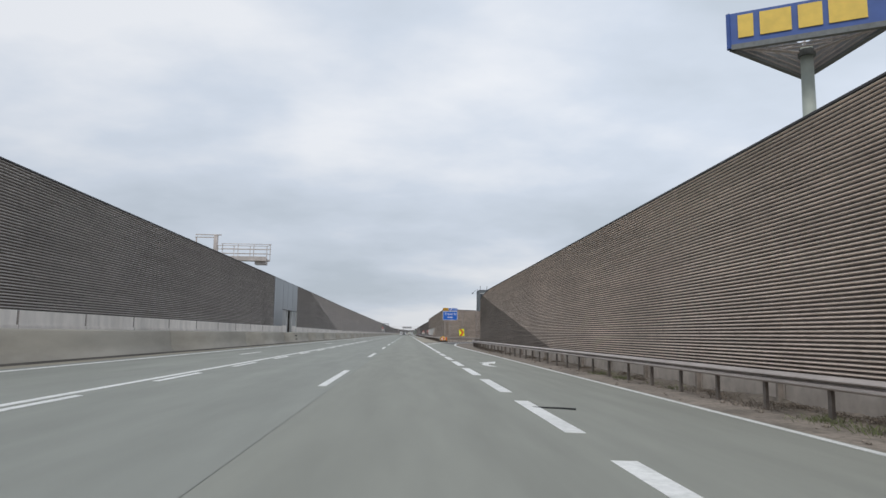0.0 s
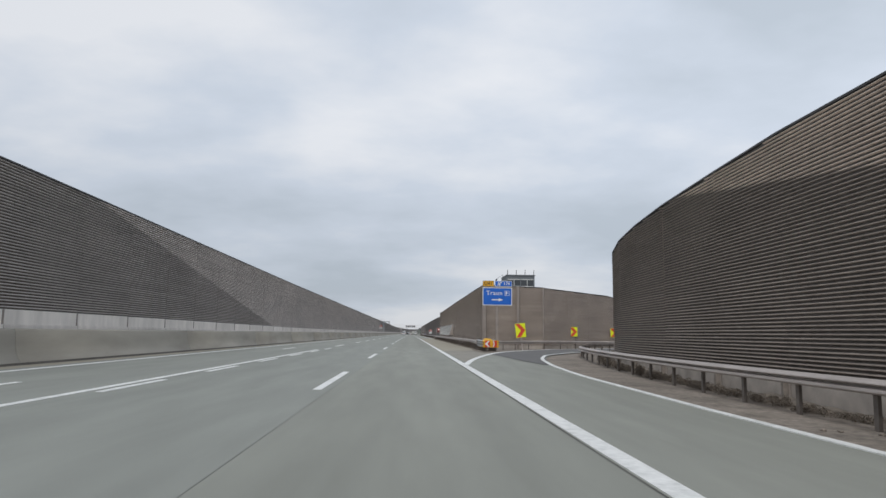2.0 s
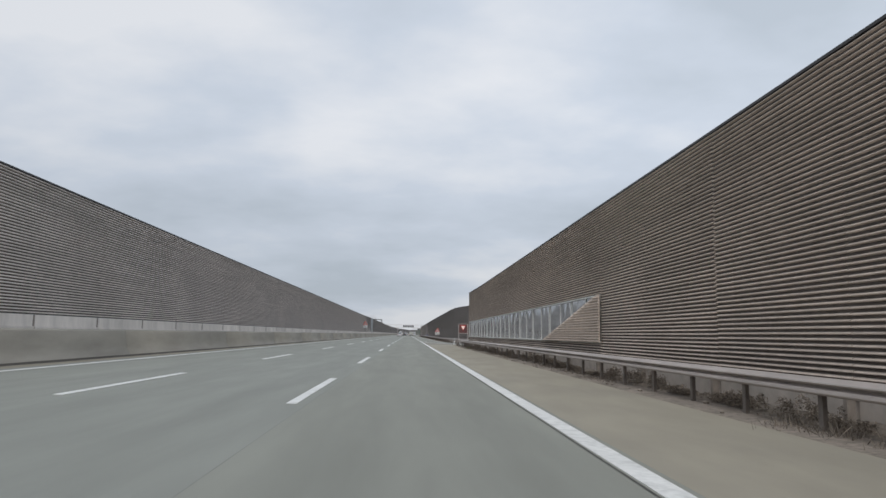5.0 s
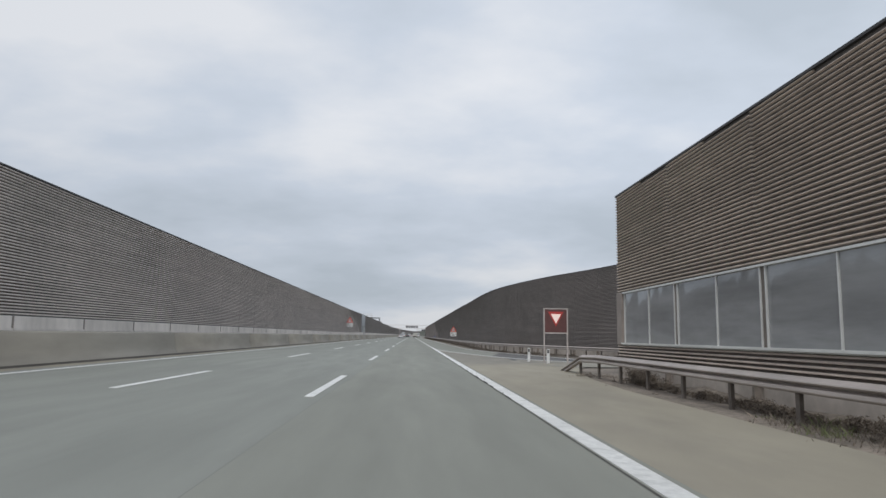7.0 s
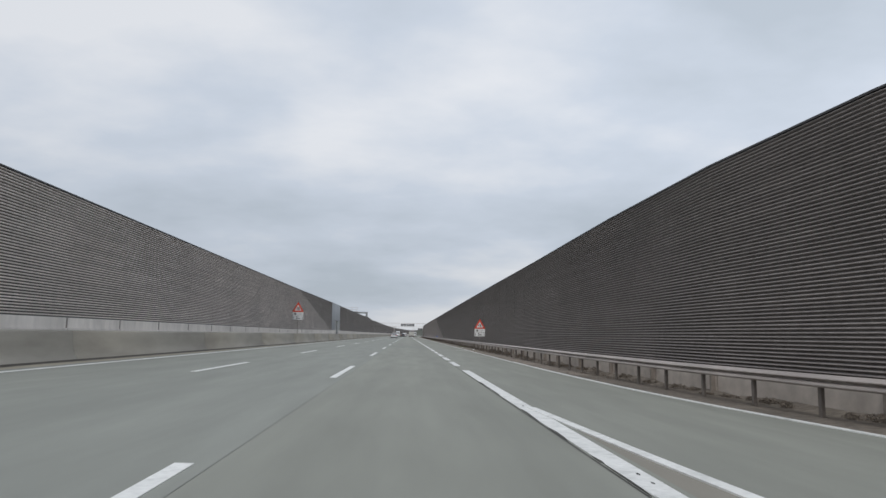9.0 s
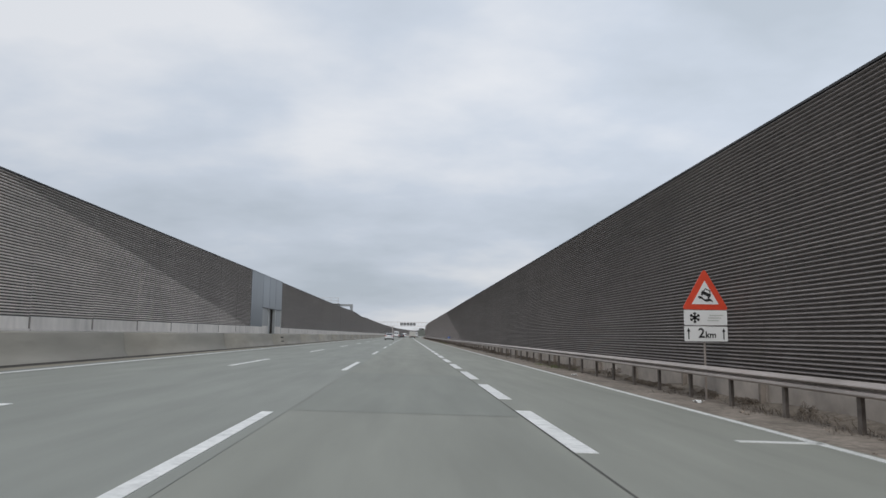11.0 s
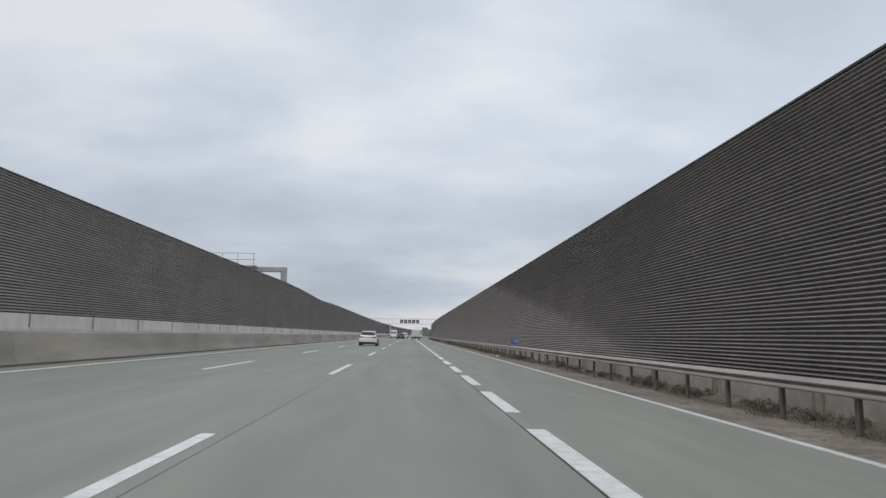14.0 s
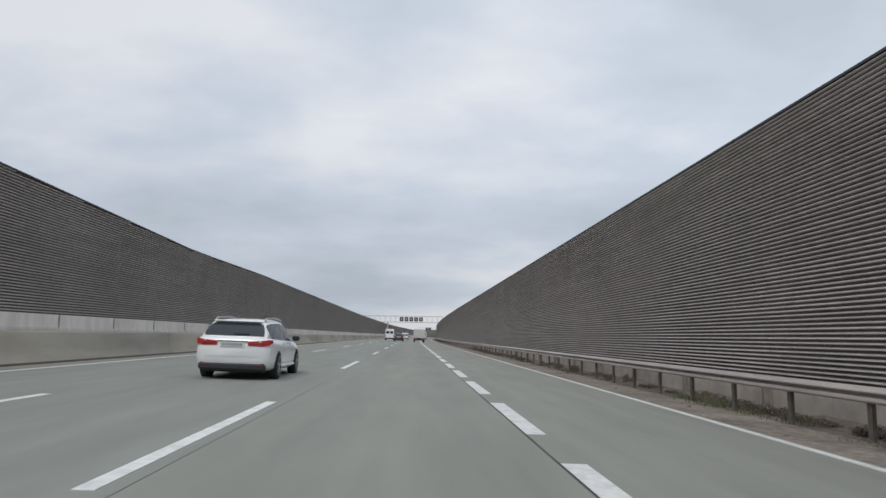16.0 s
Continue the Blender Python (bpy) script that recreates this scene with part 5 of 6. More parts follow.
km = empty("kilometre_plate", pose(7.08, 391.9, 0.68), "small blue kilometre plate fixed to the wall", "kilometre sign")
part("plate", plate(rounded(0.66, 0.25, 0.02, cz=0.12), -0.01, 0.01), M_BLUE, km)
text_part("kilometre", "173,1", 0.2, pose(0, -0.016, 0.12), M_WHITE, km)
part("bracket", B(0.1, 0.34, 0.011, 0.04, 0.08, 0.16), M_STEEL, km)

# ---- advertising mast behind the outer wall ----
mast = empty("advertising_mast", pose(37.2, 59.5, -0.9), "tall pale mast carrying a blue three-sided advertising board", "advertising mast")
part("pole", tube(bmesh.new(), (0, 0, 0), (0, 0, 29.6), 0.78, 0.55, 20), M_POLE, mast, "pale green-grey tapered pole", smooth=True)
part("collar", tube(bmesh.new(), (0, 0, 28.7), (0, 0, 29.3), 0.78, 0.78, 20), M_TRUSS, mast)
ZB, ZT = 29.1, 32.55
corners = [Vector((-7.8, -0.1, 0)), Vector((3.8, 6.8, 0)), Vector((4.0, -6.7, 0))]
for i in range(3):
    a, b = corners[i], corners[(i + 1) % 3]
    d = (b - a).normalized()
    n = Vector((-d.y, d.x, 0))
    if n.dot(a) < 0:
        n = -n
    bm = bmesh.new()
    q = [a, b, b - n * 0.35, a - n * 0.35]
    lo = [bm.verts.new(p + Vector((0, 0, ZB))) for p in q]
    hi = [bm.verts.new(p + Vector((0, 0, ZT))) for p in q]
    for k in range(4):
        bm.faces.new((lo[k], lo[(k + 1) % 4], hi[(k + 1) % 4], hi[k]))
    bm.faces.new(lo)
    bm.faces.new(hi)
    bmesh.ops.recalc_face_normals(bm, faces=bm.faces[:])
    face = part("board_face", bm, M_STOREBLUE, mast, "blue board face")
    lin = bmesh.new()
    q2 = [a * 0.9 + n * -0.1, b * 0.9 + n * -0.1]
    vs2 = [lin.verts.new(q2[0] + Vector((0, 0, ZB + 0.1))), lin.verts.new(q2[1] + Vector((0, 0, ZB + 0.1))), lin.verts.new(q2[1] + Vector((0, 0, ZT))), lin.verts.new(q2[0] + Vector((0, 0, ZT)))]
    lin.faces.new(vs2)
    bmesh.ops.solidify(lin, geom=lin.faces[:], thickness=0.03)
    part("liner", lin, M_DOORGREY, face)
    length = (b - a).length
    # plain yellow shapes stand for the lettering
    for f1, f0 in ((0.924, 0.825), (0.785, 0.59), (0.55, 0.405), (0.37, 0.15)):
        bm = bmesh.new()
        q = [a + d * length * f0 + n * 0.02, a + d * length * f1 + n * 0.02]
        ps = [q[0], q[1], q[1] + n * 0.1, q[0] + n * 0.1]
        lo = [bm.verts.new(p + Vector((0, 0, ZB + 0.92))) for p in ps]
        hi = [bm.verts.new(p + Vector((0, 0, ZT - 0.32))) for p in ps]
        for kk in range(4):
            bm.faces.new((lo[kk], lo[(kk + 1) % 4], hi[(kk + 1) % 4], hi[kk]))
        bm.faces.new(hi)
        bm.faces.new(lo)
        bmesh.ops.recalc_face_normals(bm, faces=bm.faces[:])
        part("yellow_block", bm, M_STOREYEL, face)
    part("edge_beam", sweep(bmesh.new(), [(-0.25, 0), (0.25, 0), (0.25, 0.5), (-0.25, 0.5)], [tuple(a * 0.94 + Vector((0, 0, ZB - 0.1))), tuple(b * 0.94 + Vector((0, 0, ZB - 0.1)))]), M_TRUSS, mast)
    bm = tube(bmesh.new(), (0, 0, ZB), tuple(a * 0.93 + Vector((0, 0, ZB + 0.2))), 0.14, 0.14, 8)
    for f in (0.3, 0.5, 0.7, 0.88):
        tube(bm, tuple(a * f + Vector((0, 0, ZB + 0.25))), tuple(b * f + Vector((0, 0, ZB + 0.25))), 0.07, 0.07, 6)
        tube(bm, tuple(a * f + Vector((0, 0, ZB + 0.25))), tuple(b * (f - 0.15) + Vector((0, 0, ZB + 1.6))), 0.05, 0.05, 6)
        tube(bm, tuple(a * f + Vector((0, 0, ZB + 0.25))), tuple(a * f + Vector((0, 0, ZB + 3.0))), 0.06, 0.06, 6)
    part("truss", bm, M_STEEL, mast, "grey steel truss inside the board")


# ---- gantries ----
def sign_bridge(y, x0, x1, z0, z1, name_label, boards, post_x):
    gtr = empty("sign_gantry", pose(off(y), y, 0), name_label, "sign gantry", group="sign gantries")
    for z in (z0, z1):
        for dy in (-0.5, 0.5):
            part("chord", B(x0, x1, dy - 0.08, dy + 0.08, z - 0.08, z + 0.08), M_STEEL, gtr)
    n = max(2, round((x1 - x0) / 1.8))
    for k in range(n + 1):
        x = x0 + (x1 - x0) * k / n
        part("upright", B(x - 0.05, x + 0.05, -0.55, 0.55, z0 + 0.081, z1 - 0.081), M_STEEL, gtr)
    for x in post_x:
        part("post", B(x - 0.2, x + 0.2, -0.3, 0.3, -0.4, z0 - 0.081, bevel=0.03), M_STEEL, gtr)
    for x, w, h in boards:
        b = part("display", B(x - w / 2, x + w / 2, -0.95, -0.6, (z0 + z1) / 2 - h / 2, (z0 + z1) / 2 + h / 2, bevel=0.03), M_BLACK, gtr, "black lane display")
        part("figure", B(x - w * 0.22, x + w * 0.22, -0.96, -0.951, (z0 + z1) / 2 - h * 0.25, (z0 + z1) / 2 + h * 0.25), M_DOORGREY, b)
    return gtr


sign_bridge(632.0, -22.8, 8.8, 5.7, 7.7, "grey steel sign gantry with five black lane displays", [(-5.0 + 1.62 * k, 1.3, 1.35) for k in range(5)], (-9.6, 8.0))
sign_bridge(930.0, -10.9, 7.6, 6.0, 7.6, "far grey steel sign gantry across the road", [(-3.0, 4.0, 1.6)], (-10.2, 7.0))

half = empty("half_gantry", pose(-11.4, 408.3, 0), "grey steel gantry arm with railed walkway behind the wall", "sign gantry", group="median gantries")
part("post", B(0.05, 0.55, -0.25, 0.25, -0.9, 6.55, bevel=0.02), M_ZINC, half)
part("arm", B(-9.0, 0.55, -0.25, 0.25, 6.56, 6.98, bevel=0.02), M_ZINC, half)
part("walkway", B(-9.0, -2.0, -0.9, -0.3, 6.98, 7.05), M_STEEL, half)
for k in range(6):
    part("rail_post", tube(bmesh.new(), (-9.0 + 1.36 * k, -0.88, 7.05), (-9.0 + 1.36 * k, -0.88, 8.1), 0.03), M_STEEL, half)
for z in (7.55, 8.1):
    part("hand_rail", tube(bmesh.new(), (-9.0, -0.88, z), (-2.1, -0.88, z), 0.03), M_STEEL, half)

cat = empty("maintenance_walkway", pose(-11.15, 46.3, 0), "pale steel sign walkway with rails seen over the median wall", "sign gantry", group="median gantries")
part("deck", B(-6.5, 1.05, 0.0, 1.15, 6.06, 6.16), M_STEEL, cat)
part("toe_board", B(-2.3, 1.05, -0.03, -0.002, 6.0, 6.3), M_STEEL, cat)
for yy_, zs in ((0.0, (6.5, 6.78, 7.03)), (1.15, (6.6, 6.95, 7.3))):
    for z in zs:
        part("hand_rail", tube(bmesh.new(), (-2.4, yy_, z), (1.1, yy_, z), 0.022), M_STEEL, cat)
    for x in (-2.3, -1.2, -0.1, 1.05):
        part("rail_post", tube(bmesh.new(), (x, yy_, 6.1), (x, yy_, zs[-1]), 0.025), M_STEEL, cat)
for z0, z1 in ((6.5, 6.6), (6.78, 6.95), (7.03, 7.3)):
    part("end_rail", tube(bmesh.new(), (1.1, 0.0, z0), (1.1, 1.15, z1), 0.022), M_STEEL, cat)
part("post", B(-2.7, -2.45, 0.3, 0.55, -1.1, 7.78), M_STEEL, cat)
part("cross_bar", B(-4.0, -2.2, 0.36, 0.46, 7.782, 7.84), M_STEEL, cat)
part("cross_bar", B(-4.0, -2.72, 0.36, 0.46, 7.6, 7.66), M_STEEL, cat)
part("drop_bar", B(-3.95, -3.88, 0.36, 0.46, 6.17, 7.59), M_STEEL, cat)
part("bracket", B(0.2, 0.95, 0.2, 0.9, 5.78, 6.058), M_STEEL, cat)

# ---- building behind the wall ----
blk = empty("office_block", pose(24.6, 207.0, -0.9), "grey block with a dark window front and roof lamps", "building")
part("wall", B(-3.2, 3.2, 0, 9, 0, 15.3), M_RENDER, blk)
for x in (-1.5, 1.5):
    w = part("window", B(x - 1.4, x + 1.4, -0.06, 0.02, 11.3, 14.5), M_CARGLASS, blk)
    part("window_frame", box(box(B(x - 1.42, x + 1.42, -0.1, -0.055, 12.8, 12.95), x - 1.42, x + 1.42, -0.1, -0.055, 14.35, 14.52), x - 0.06, x + 0.06, -0.1, -0.055, 12.951, 14.349), M_ALU, w)
part("parapet", B(-3.25, 3.35, -0.15, 8.9, 15.3, 15.5), M_RENDER, blk)
arm = part("lamp_arm", tube(tube(bmesh.new(), (-3.0, 8.0, 15.45), (-3.0, 8.0, 16.1), 0.04), (-3.0, 8.0, 16.1), (-4.45, 8.0, 15.15), 0.035), M_TRIM, blk, "thin black lamp arm")
part("floodlight", prism(bmesh.new(), [(-4.55, 15.15), (-4.28, 15.1), (-4.5, 14.65), (-4.82, 14.68)], 7.75, 8.25), M_TRIM, arm, "black floodlight")
for x in (-3.0, -1.0, 1.0, 3.0):
    part("roof_lamp", tube(bmesh.new(), (x, 0, 15.5), (x, -0.25, 16.6), 0.07), M_TRIM, blk)


# ---- vehicles ----
def wheel(parent, x, y, r, w, side):
    t = part("wheel", tube(bmesh.new(), (x - w / 2, y, r), (x + w / 2, y, r), r, r, 28), M_TYRE, parent, smooth=False)
    xo = x + side * (w / 2 + 0.004)
    rim = part("rim", tube(bmesh.new(), (xo - side * 0.03, y, r), (xo, y, r), r * 0.70, r * 0.70, 24), M_TRIM, t)
    bm = tube(bmesh.new(), (xo, y, r), (xo + side * 0.012, y, r), r * 0.17, r * 0.15, 12)
    for k in range(5):
        a = 2 * math.pi * k / 5 + 0.3
        c, s = math.cos(a), math.sin(a)
        prism(bm, [(y + c * i * r + -s * j * r, r + s * i * r + c * j * r) for i, j in ((0.1, -0.09), (0.68, -0.13), (0.68, 0.13), (0.1, 0.09))], xo + side * 0.001, xo + side * 0.014, "x")
    part("spokes", bm, M_RIM, t)
    bm = bmesh.new()
    n = 28
    rr = [(r * 0.70, 0.0), (r * 0.76, 0.0)]
    vs_ = [[bm.verts.new((xo + side * 0.012, y + q * math.cos(2 * math.pi * k / n), r + q * math.sin(2 * math.pi * k / n))) for k in range(n)] for q, _ in rr]
    for k in range(n):
        bm.faces.new((vs_[0][k], vs_[0][(k + 1) % n], vs_[1][(k + 1) % n], vs_[1][k]))
    part("rim_ring", bm, M_RIM, t)


def loft(rings, closed_ends=True):
    bm = bmesh.new()
    rows = [[bm.verts.new(p) for p in r] for r in rings]
    n = len(rows[0])
    for a, b in zip(rows, rows[1:]):
        for i in range(n):
            bm.faces.new((a[i], a[(i + 1) % n], b[(i + 1) % n], b[i]))
    if closed_ends:
        bm.faces.new(rows[0])
        bm.faces.new(rows[-1])
    bmesh.ops.recalc_face_normals(bm, faces=bm.faces[:])
    return bm


def interp(tab, y):
    return [float(np.interp(y, [r[0] for r in tab], [r[k] for r in tab])) for k in range(1, len(tab[0]))]


def car(name, m, paint, label, scale=1.0, estate=True):
    """An estate car, nose towards +y: lofted body and cabin, panes, lamps, mirrors, rails and wheels."""
    c = empty(name, m, label, "car", group="vehicles on the road")
    # y, half width, floor, waist, crown of the lower body
    low = [(-2.37, 0.70, 0.42, 0.93, 0.96), (-2.33, 0.83, 0.33, 0.97, 1.0), (-2.2, 0.88, 0.27, 0.99, 1.03), (-1.9, 0.905, 0.22, 0.985, 1.04), (-1.3, 0.92, 0.2, 0.965, 1.02), (-0.5, 0.915, 0.19, 0.945, 0.99),
           (0.4, 0.915, 0.19, 0.925, 0.97), (1.1, 0.915, 0.2, 0.90, 0.98), (1.5, 0.905, 0.21, 0.86, 0.93), (1.95, 0.87, 0.22, 0.76, 0.84), (2.2, 0.78, 0.24, 0.68, 0.74), (2.33, 0.66, 0.3, 0.6, 0.65), (2.37, 0.55, 0.36, 0.55, 0.58)]
    rings = []
    for y in np.linspace(-2.37, 2.37, 49):
        w, fl, wa, crn = interp(low, y)
        half_ = [(w * 0.86, fl), (w * 0.97, fl + 0.06), (w, fl + 0.22), (w * 1.005, 0.62 if wa > 0.7 else (fl + wa) / 2), (w * 0.985, wa - 0.07), (w * 0.93, wa), (w * 0.5, (wa + crn * 2) / 3)]
        rings.append([(x, y, z) for x, z in half_] + [(0, y, crn)] + [(-x, y, z) for x, z in half_[::-1]])
    part("body", loft(rings), paint, c, smooth=True)
    # y, roof height, half width of roof edge
    top = [(-2.27, 1.02, 0.74), (-2.1, 1.20, 0.69), (-1.93, 1.36, 0.645), (-1.8, 1.405, 0.64), (-1.2, 1.45, 0.64), (-0.4, 1.47, 0.645), (0.2, 1.44, 0.64), (0.55, 1.35, 0.65), (1.0, 1.13, 0.70), (1.28, 0.97, 0.74)]

    def cabin(y):
        zr, wr = interp(top, y)
        wl, fl, wa, crn = interp(low, y)
        return zr, wr, wl * 0.925, wa - 0.02
    rings = []
    for y in np.linspace(-2.27, 1.28, 34):
        zr, wr, wb, zb = cabin(y)
        k = max(0.0, min(1.0, (zr - zb) / 0.5))
        h = [(wb, zb), (wb + (wr - wb) * 0.5, zb + (zr - zb) * 0.5), (wr, zr - 0.05 * k), (wr * 0.9, zr - 0.012 * k), (wr * 0.5, zr + 0.012 * k)]
        rings.append([(x, y, z) for x, z in h] + [(0, y, zr + 0.02 * k)] + [(-x, y, z) for x, z in h[::-1]])
    part("cabin", loft(rings), paint, c, smooth=True)

    def side_pane(y0, y1, sgn, lo=0.07, hi=0.93, n=26):
        bm = bmesh.new()
        rows = []
        for y in np.linspace(y0, y1, n):
            zr, wr, wb, zb = cabin(y)
            zt = zr - 0.05
            rows.append([bm.verts.new((sgn * (wb + (wr - wb) * f + 0.016), y, zb + (zt - zb) * f)) for f in (lo, (lo + hi) / 2, hi)])
        for a, b in zip(rows, rows[1:]):
            for i in range(2):
                bm.faces.new((a[i], a[i + 1], b[i + 1], b[i]))
        bmesh.ops.solidify(bm, geom=bm.faces[:], thickness=0.006)
        return bm
    for sgn in (1, -1):
        for y0, y1 in ((-1.95, -1.12), (-1.06, -0.2), (-0.12, 0.92)):
            part("side_window", side_pane(y0, y1, sgn), M_CARGLASS, c, "dark side glass")
        part("window_trim", side_pane(-2.0, 1.0, sgn, 0.03, 0.075, 14), M_CHROME, c)
        part("door_handle", B(sgn * 0.915 - 0.012, sgn * 0.915 + 0.022, -0.75, -0.55, 0.845, 0.875, bevel=0.008), M_CHROME, c)
        part("door_handle", B(sgn * 0.915 - 0.012, sgn * 0.915 + 0.022, 0.1, 0.3, 0.835, 0.865, bevel=0.008), M_CHROME, c)
        mir = part("mirror", B(sgn * 0.97 - 0.1, sgn * 0.97 + 0.1, 0.72, 0.86, 0.93, 1.07, bevel=0.035), M_TRIM, c)
        part("mirror_glass", B(sgn * 0.97 - 0.075, sgn * 0.97 + 0.075, 0.712, 0.719, 0.95, 1.05), M_CARGLASS, mir)
        part("sill_crease", B(sgn * 0.905, sgn * 0.932, -0.95, 1.0, 0.27, 0.34, bevel=0.01), paint, c)
        if estate:
            part("roof_rail", sweep(bmesh.new(), [(-0.025, 0), (0.025, 0), (0.02, 0.04), (-0.02, 0.04)], [(sgn * 0.6, -1.75, 1.395), (sgn * 0.6, -1.6, 1.45), (sgn * 0.6, -0.6, 1.495), (sgn * 0.6, 0.1, 1.475), (sgn * 0.6, 0.28, 1.42)]), M_CHROME, c)
        lamp = loft([[(sgn * 0.36, -2.385, 0.81), (sgn * 0.36, -2.385, 0.91), (sgn * 0.36, -2.30, 0.91), (sgn * 0.36, -2.30, 0.81)],
                     [(sgn * 0.68, -2.378, 0.795), (sgn * 0.70, -2.366, 0.94), (sgn * 0.70, -2.25, 0.94), (sgn * 0.68, -2.25, 0.795)],
                     [(sgn * 0.855, -2.31, 0.83), (sgn * 0.86, -2.295, 0.965), (sgn * 0.83, -2.2, 0.965), (sgn * 0.83, -2.2, 0.83)],
                     [(sgn * 0.908, -2.12, 0.89), (sgn * 0.903, -2.08, 0.96), (sgn * 0.85, -2.06, 0.96), (sgn * 0.85, -2.06, 0.89)]])
        tl = part("tail_lamp", lamp, M_LAMP, c, "red tail lamp")
        part("dark_strip", B(sgn * 0.55 - 0.16, sgn * 0.55 + 0.16, -2.392, -2.384, 0.85, 0.862), M_CARLAMPDARK, tl)
        for y in (-1.36, 1.345):
            # black disc stands in for the shaded gap round the tyre
            part("wheel_arch", tube(bmesh.new(), (sgn * 0.80, y, 0.34), (sgn * 0.924, y, 0.34), 0.358, 0.358, 32), M_TRIM, c)
            wheel(c, sgn * 0.83, y, 0.325, 0.215, sgn)
        part("head_lamp", loft([[(sgn * 0.45, 2.33, 0.55), (sgn * 0.45, 2.34, 0.66), (sgn * 0.45, 2.2, 0.7), (sgn * 0.45, 2.2, 0.55)], [(sgn * 0.84, 2.02, 0.6), (sgn * 0.84, 2.0, 0.75), (sgn * 0.78, 1.95, 0.77), (sgn * 0.78, 1.95, 0.6)]]), M_CHROME, c)
    bm = bmesh.new()
    rows = []
    for y, f in ((-2.262, 0.9), (-2.245, 0.965), (-2.17, 0.985), (-2.08, 0.985), (-1.99, 0.96), (-1.955, 0.9)):
        zr, wr, wb, zb = cabin(y)
        k = max(0.0, min(1.0, (zr - zb) / 0.5))
        rows.append([bm.verts.new((x * wr * f, y - 0.014, zr + 0.016 - (0.03 * k if abs(x) == 1 else 0.0))) for x in (-1, -0.88, -0.5, 0, 0.5, 0.88, 1)])
    for a, b in zip(rows, rows[1:]):
        for i in range(6):
            bm.faces.new((a[i], a[i + 1], b[i + 1], b[i]))
    rw = part("rear_window", bm, M_CARGLASS, c, "dark rear glass")
    part("wiper", B(-0.02, 0.36, -2.265, -2.25, 1.075, 1.1), M_TRIM, rw)
    part("spoiler", B(-0.58, 0.58, -2.03, -1.8, 1.375, 1.412, bevel=0.017), paint, c)
    bm = bmesh.new()
    rows = []
    for y in (0.58, 0.8, 1.0, 1.2):
        zr, wr, wb, zb = cabin(y)
        rows.append([bm.verts.new((x * wr * 0.93, y + 0.008, zr + 0.026)) for x in (-1, -0.5, 0, 0.5, 1)])
    for a, b in zip(rows, rows[1:]):
        for i in range(4):
            bm.faces.new((a[i], a[i + 1], b[i + 1], b[i]))
    part("windscreen", bm, M_CARGLASS, c)
    pl = part("number_plate", B(-0.29, 0.29, -2.40, -2.375, 0.78, 0.89, bevel=0.004), M_PLATE, c)
    bm = bmesh.new()
    for k in range(7):
        box(bm, -0.24 + 0.07 * k, -0.19 + 0.07 * k, -2.404, -2.4005, 0.805, 0.865)
    part("plate_bars", bm, M_RIM, pl)
    part("tailgate_trim", B(-0.36, 0.36, -2.395, -2.36, 0.9, 0.922), M_TRIM, c)
    part("tailgate_seam", B(-0.62, 0.62, -2.375, -2.36, 0.545, 0.549), M_RIM, c)
    part("rear_bumper_trim", B(-0.79, 0.79, -2.372, -2.12, 0.22, 0.40, bevel=0.05), M_TRIM, c, "black lower bumper")
    for sgn in (1, -1):
        part("reflector", B(sgn * 0.62 - 0.1, sgn * 0.62 + 0.1, -2.378, -2.37, 0.335, 0.355), M_CARLAMPDARK, c)
    part("underbody", B(-0.72, 0.72, -2.1, 2.0, 0.17, 0.3), M_TRIM, c)
    return c


def van(name, m, paint, label, L, W, H, category="van"):
    """A box-shaped van or truck, nose towards +y."""
    v = empty(name, m, label, category, group="vehicles on the road")
    rings = []
    for y, f, zt in ((-L / 2, 0.93, H * 0.95), (-L / 2 + 0.08, 0.97, H * 0.985), (-L / 2 + 0.5, 1, H), (L * 0.2, 1, H), (L * 0.3, 0.98, H * 0.93), (L * 0.42, 0.95, H * 0.55), (L * 0.5, 0.85, H * 0.42)):
        w = W / 2 * f
        half_ = [(w * 0.94, 0.32), (w, 0.5), (w, H * 0.45), (w * 0.93, zt - 0.1), (w * 0.8, zt)]
        rings.append([(x, y, min(z, zt)) for x, z in half_] + [(-x, y, min(z, zt)) for x, z in half_[::-1]])
    part("body", loft(rings), paint, v)
    for s in (1, -1):
        part("rear_window", B(s * W * 0.21 - W * 0.16, s * W * 0.21 + W * 0.16, -L / 2 - 0.02, -L / 2 - 0.005, H * 0.60, H * 0.82), M_CARGLASS, v)
        part("tail_lamp", B(s * W * 0.43 - 0.06, s * W * 0.43 + 0.06, -L / 2 - 0.03, -L / 2, 0.75, 1.15), M_LAMP, v)
        part("side_window", B(s * W * 0.485 - 0.02, s * W * 0.485 + 0.02, L * 0.1, L * 0.28, H * 0.58, H * 0.82), M_CARGLASS, v)
        for y in (-L * 0.28, L * 0.32):
            wheel(v, s * (W / 2 - 0.12), y, 0.34, 0.24, s)
    part("rear_bumper", B(-W * 0.48, W * 0.48, -L / 2 - 0.08, -L / 2 + 0.05, 0.32, 0.58, bevel=0.03), M_TRIM, v)
    part("door_seam", B(-0.012, 0.012, -L / 2 - 0.006, -L / 2, 0.6, H * 0.93), M_TRIM, v)
    return v


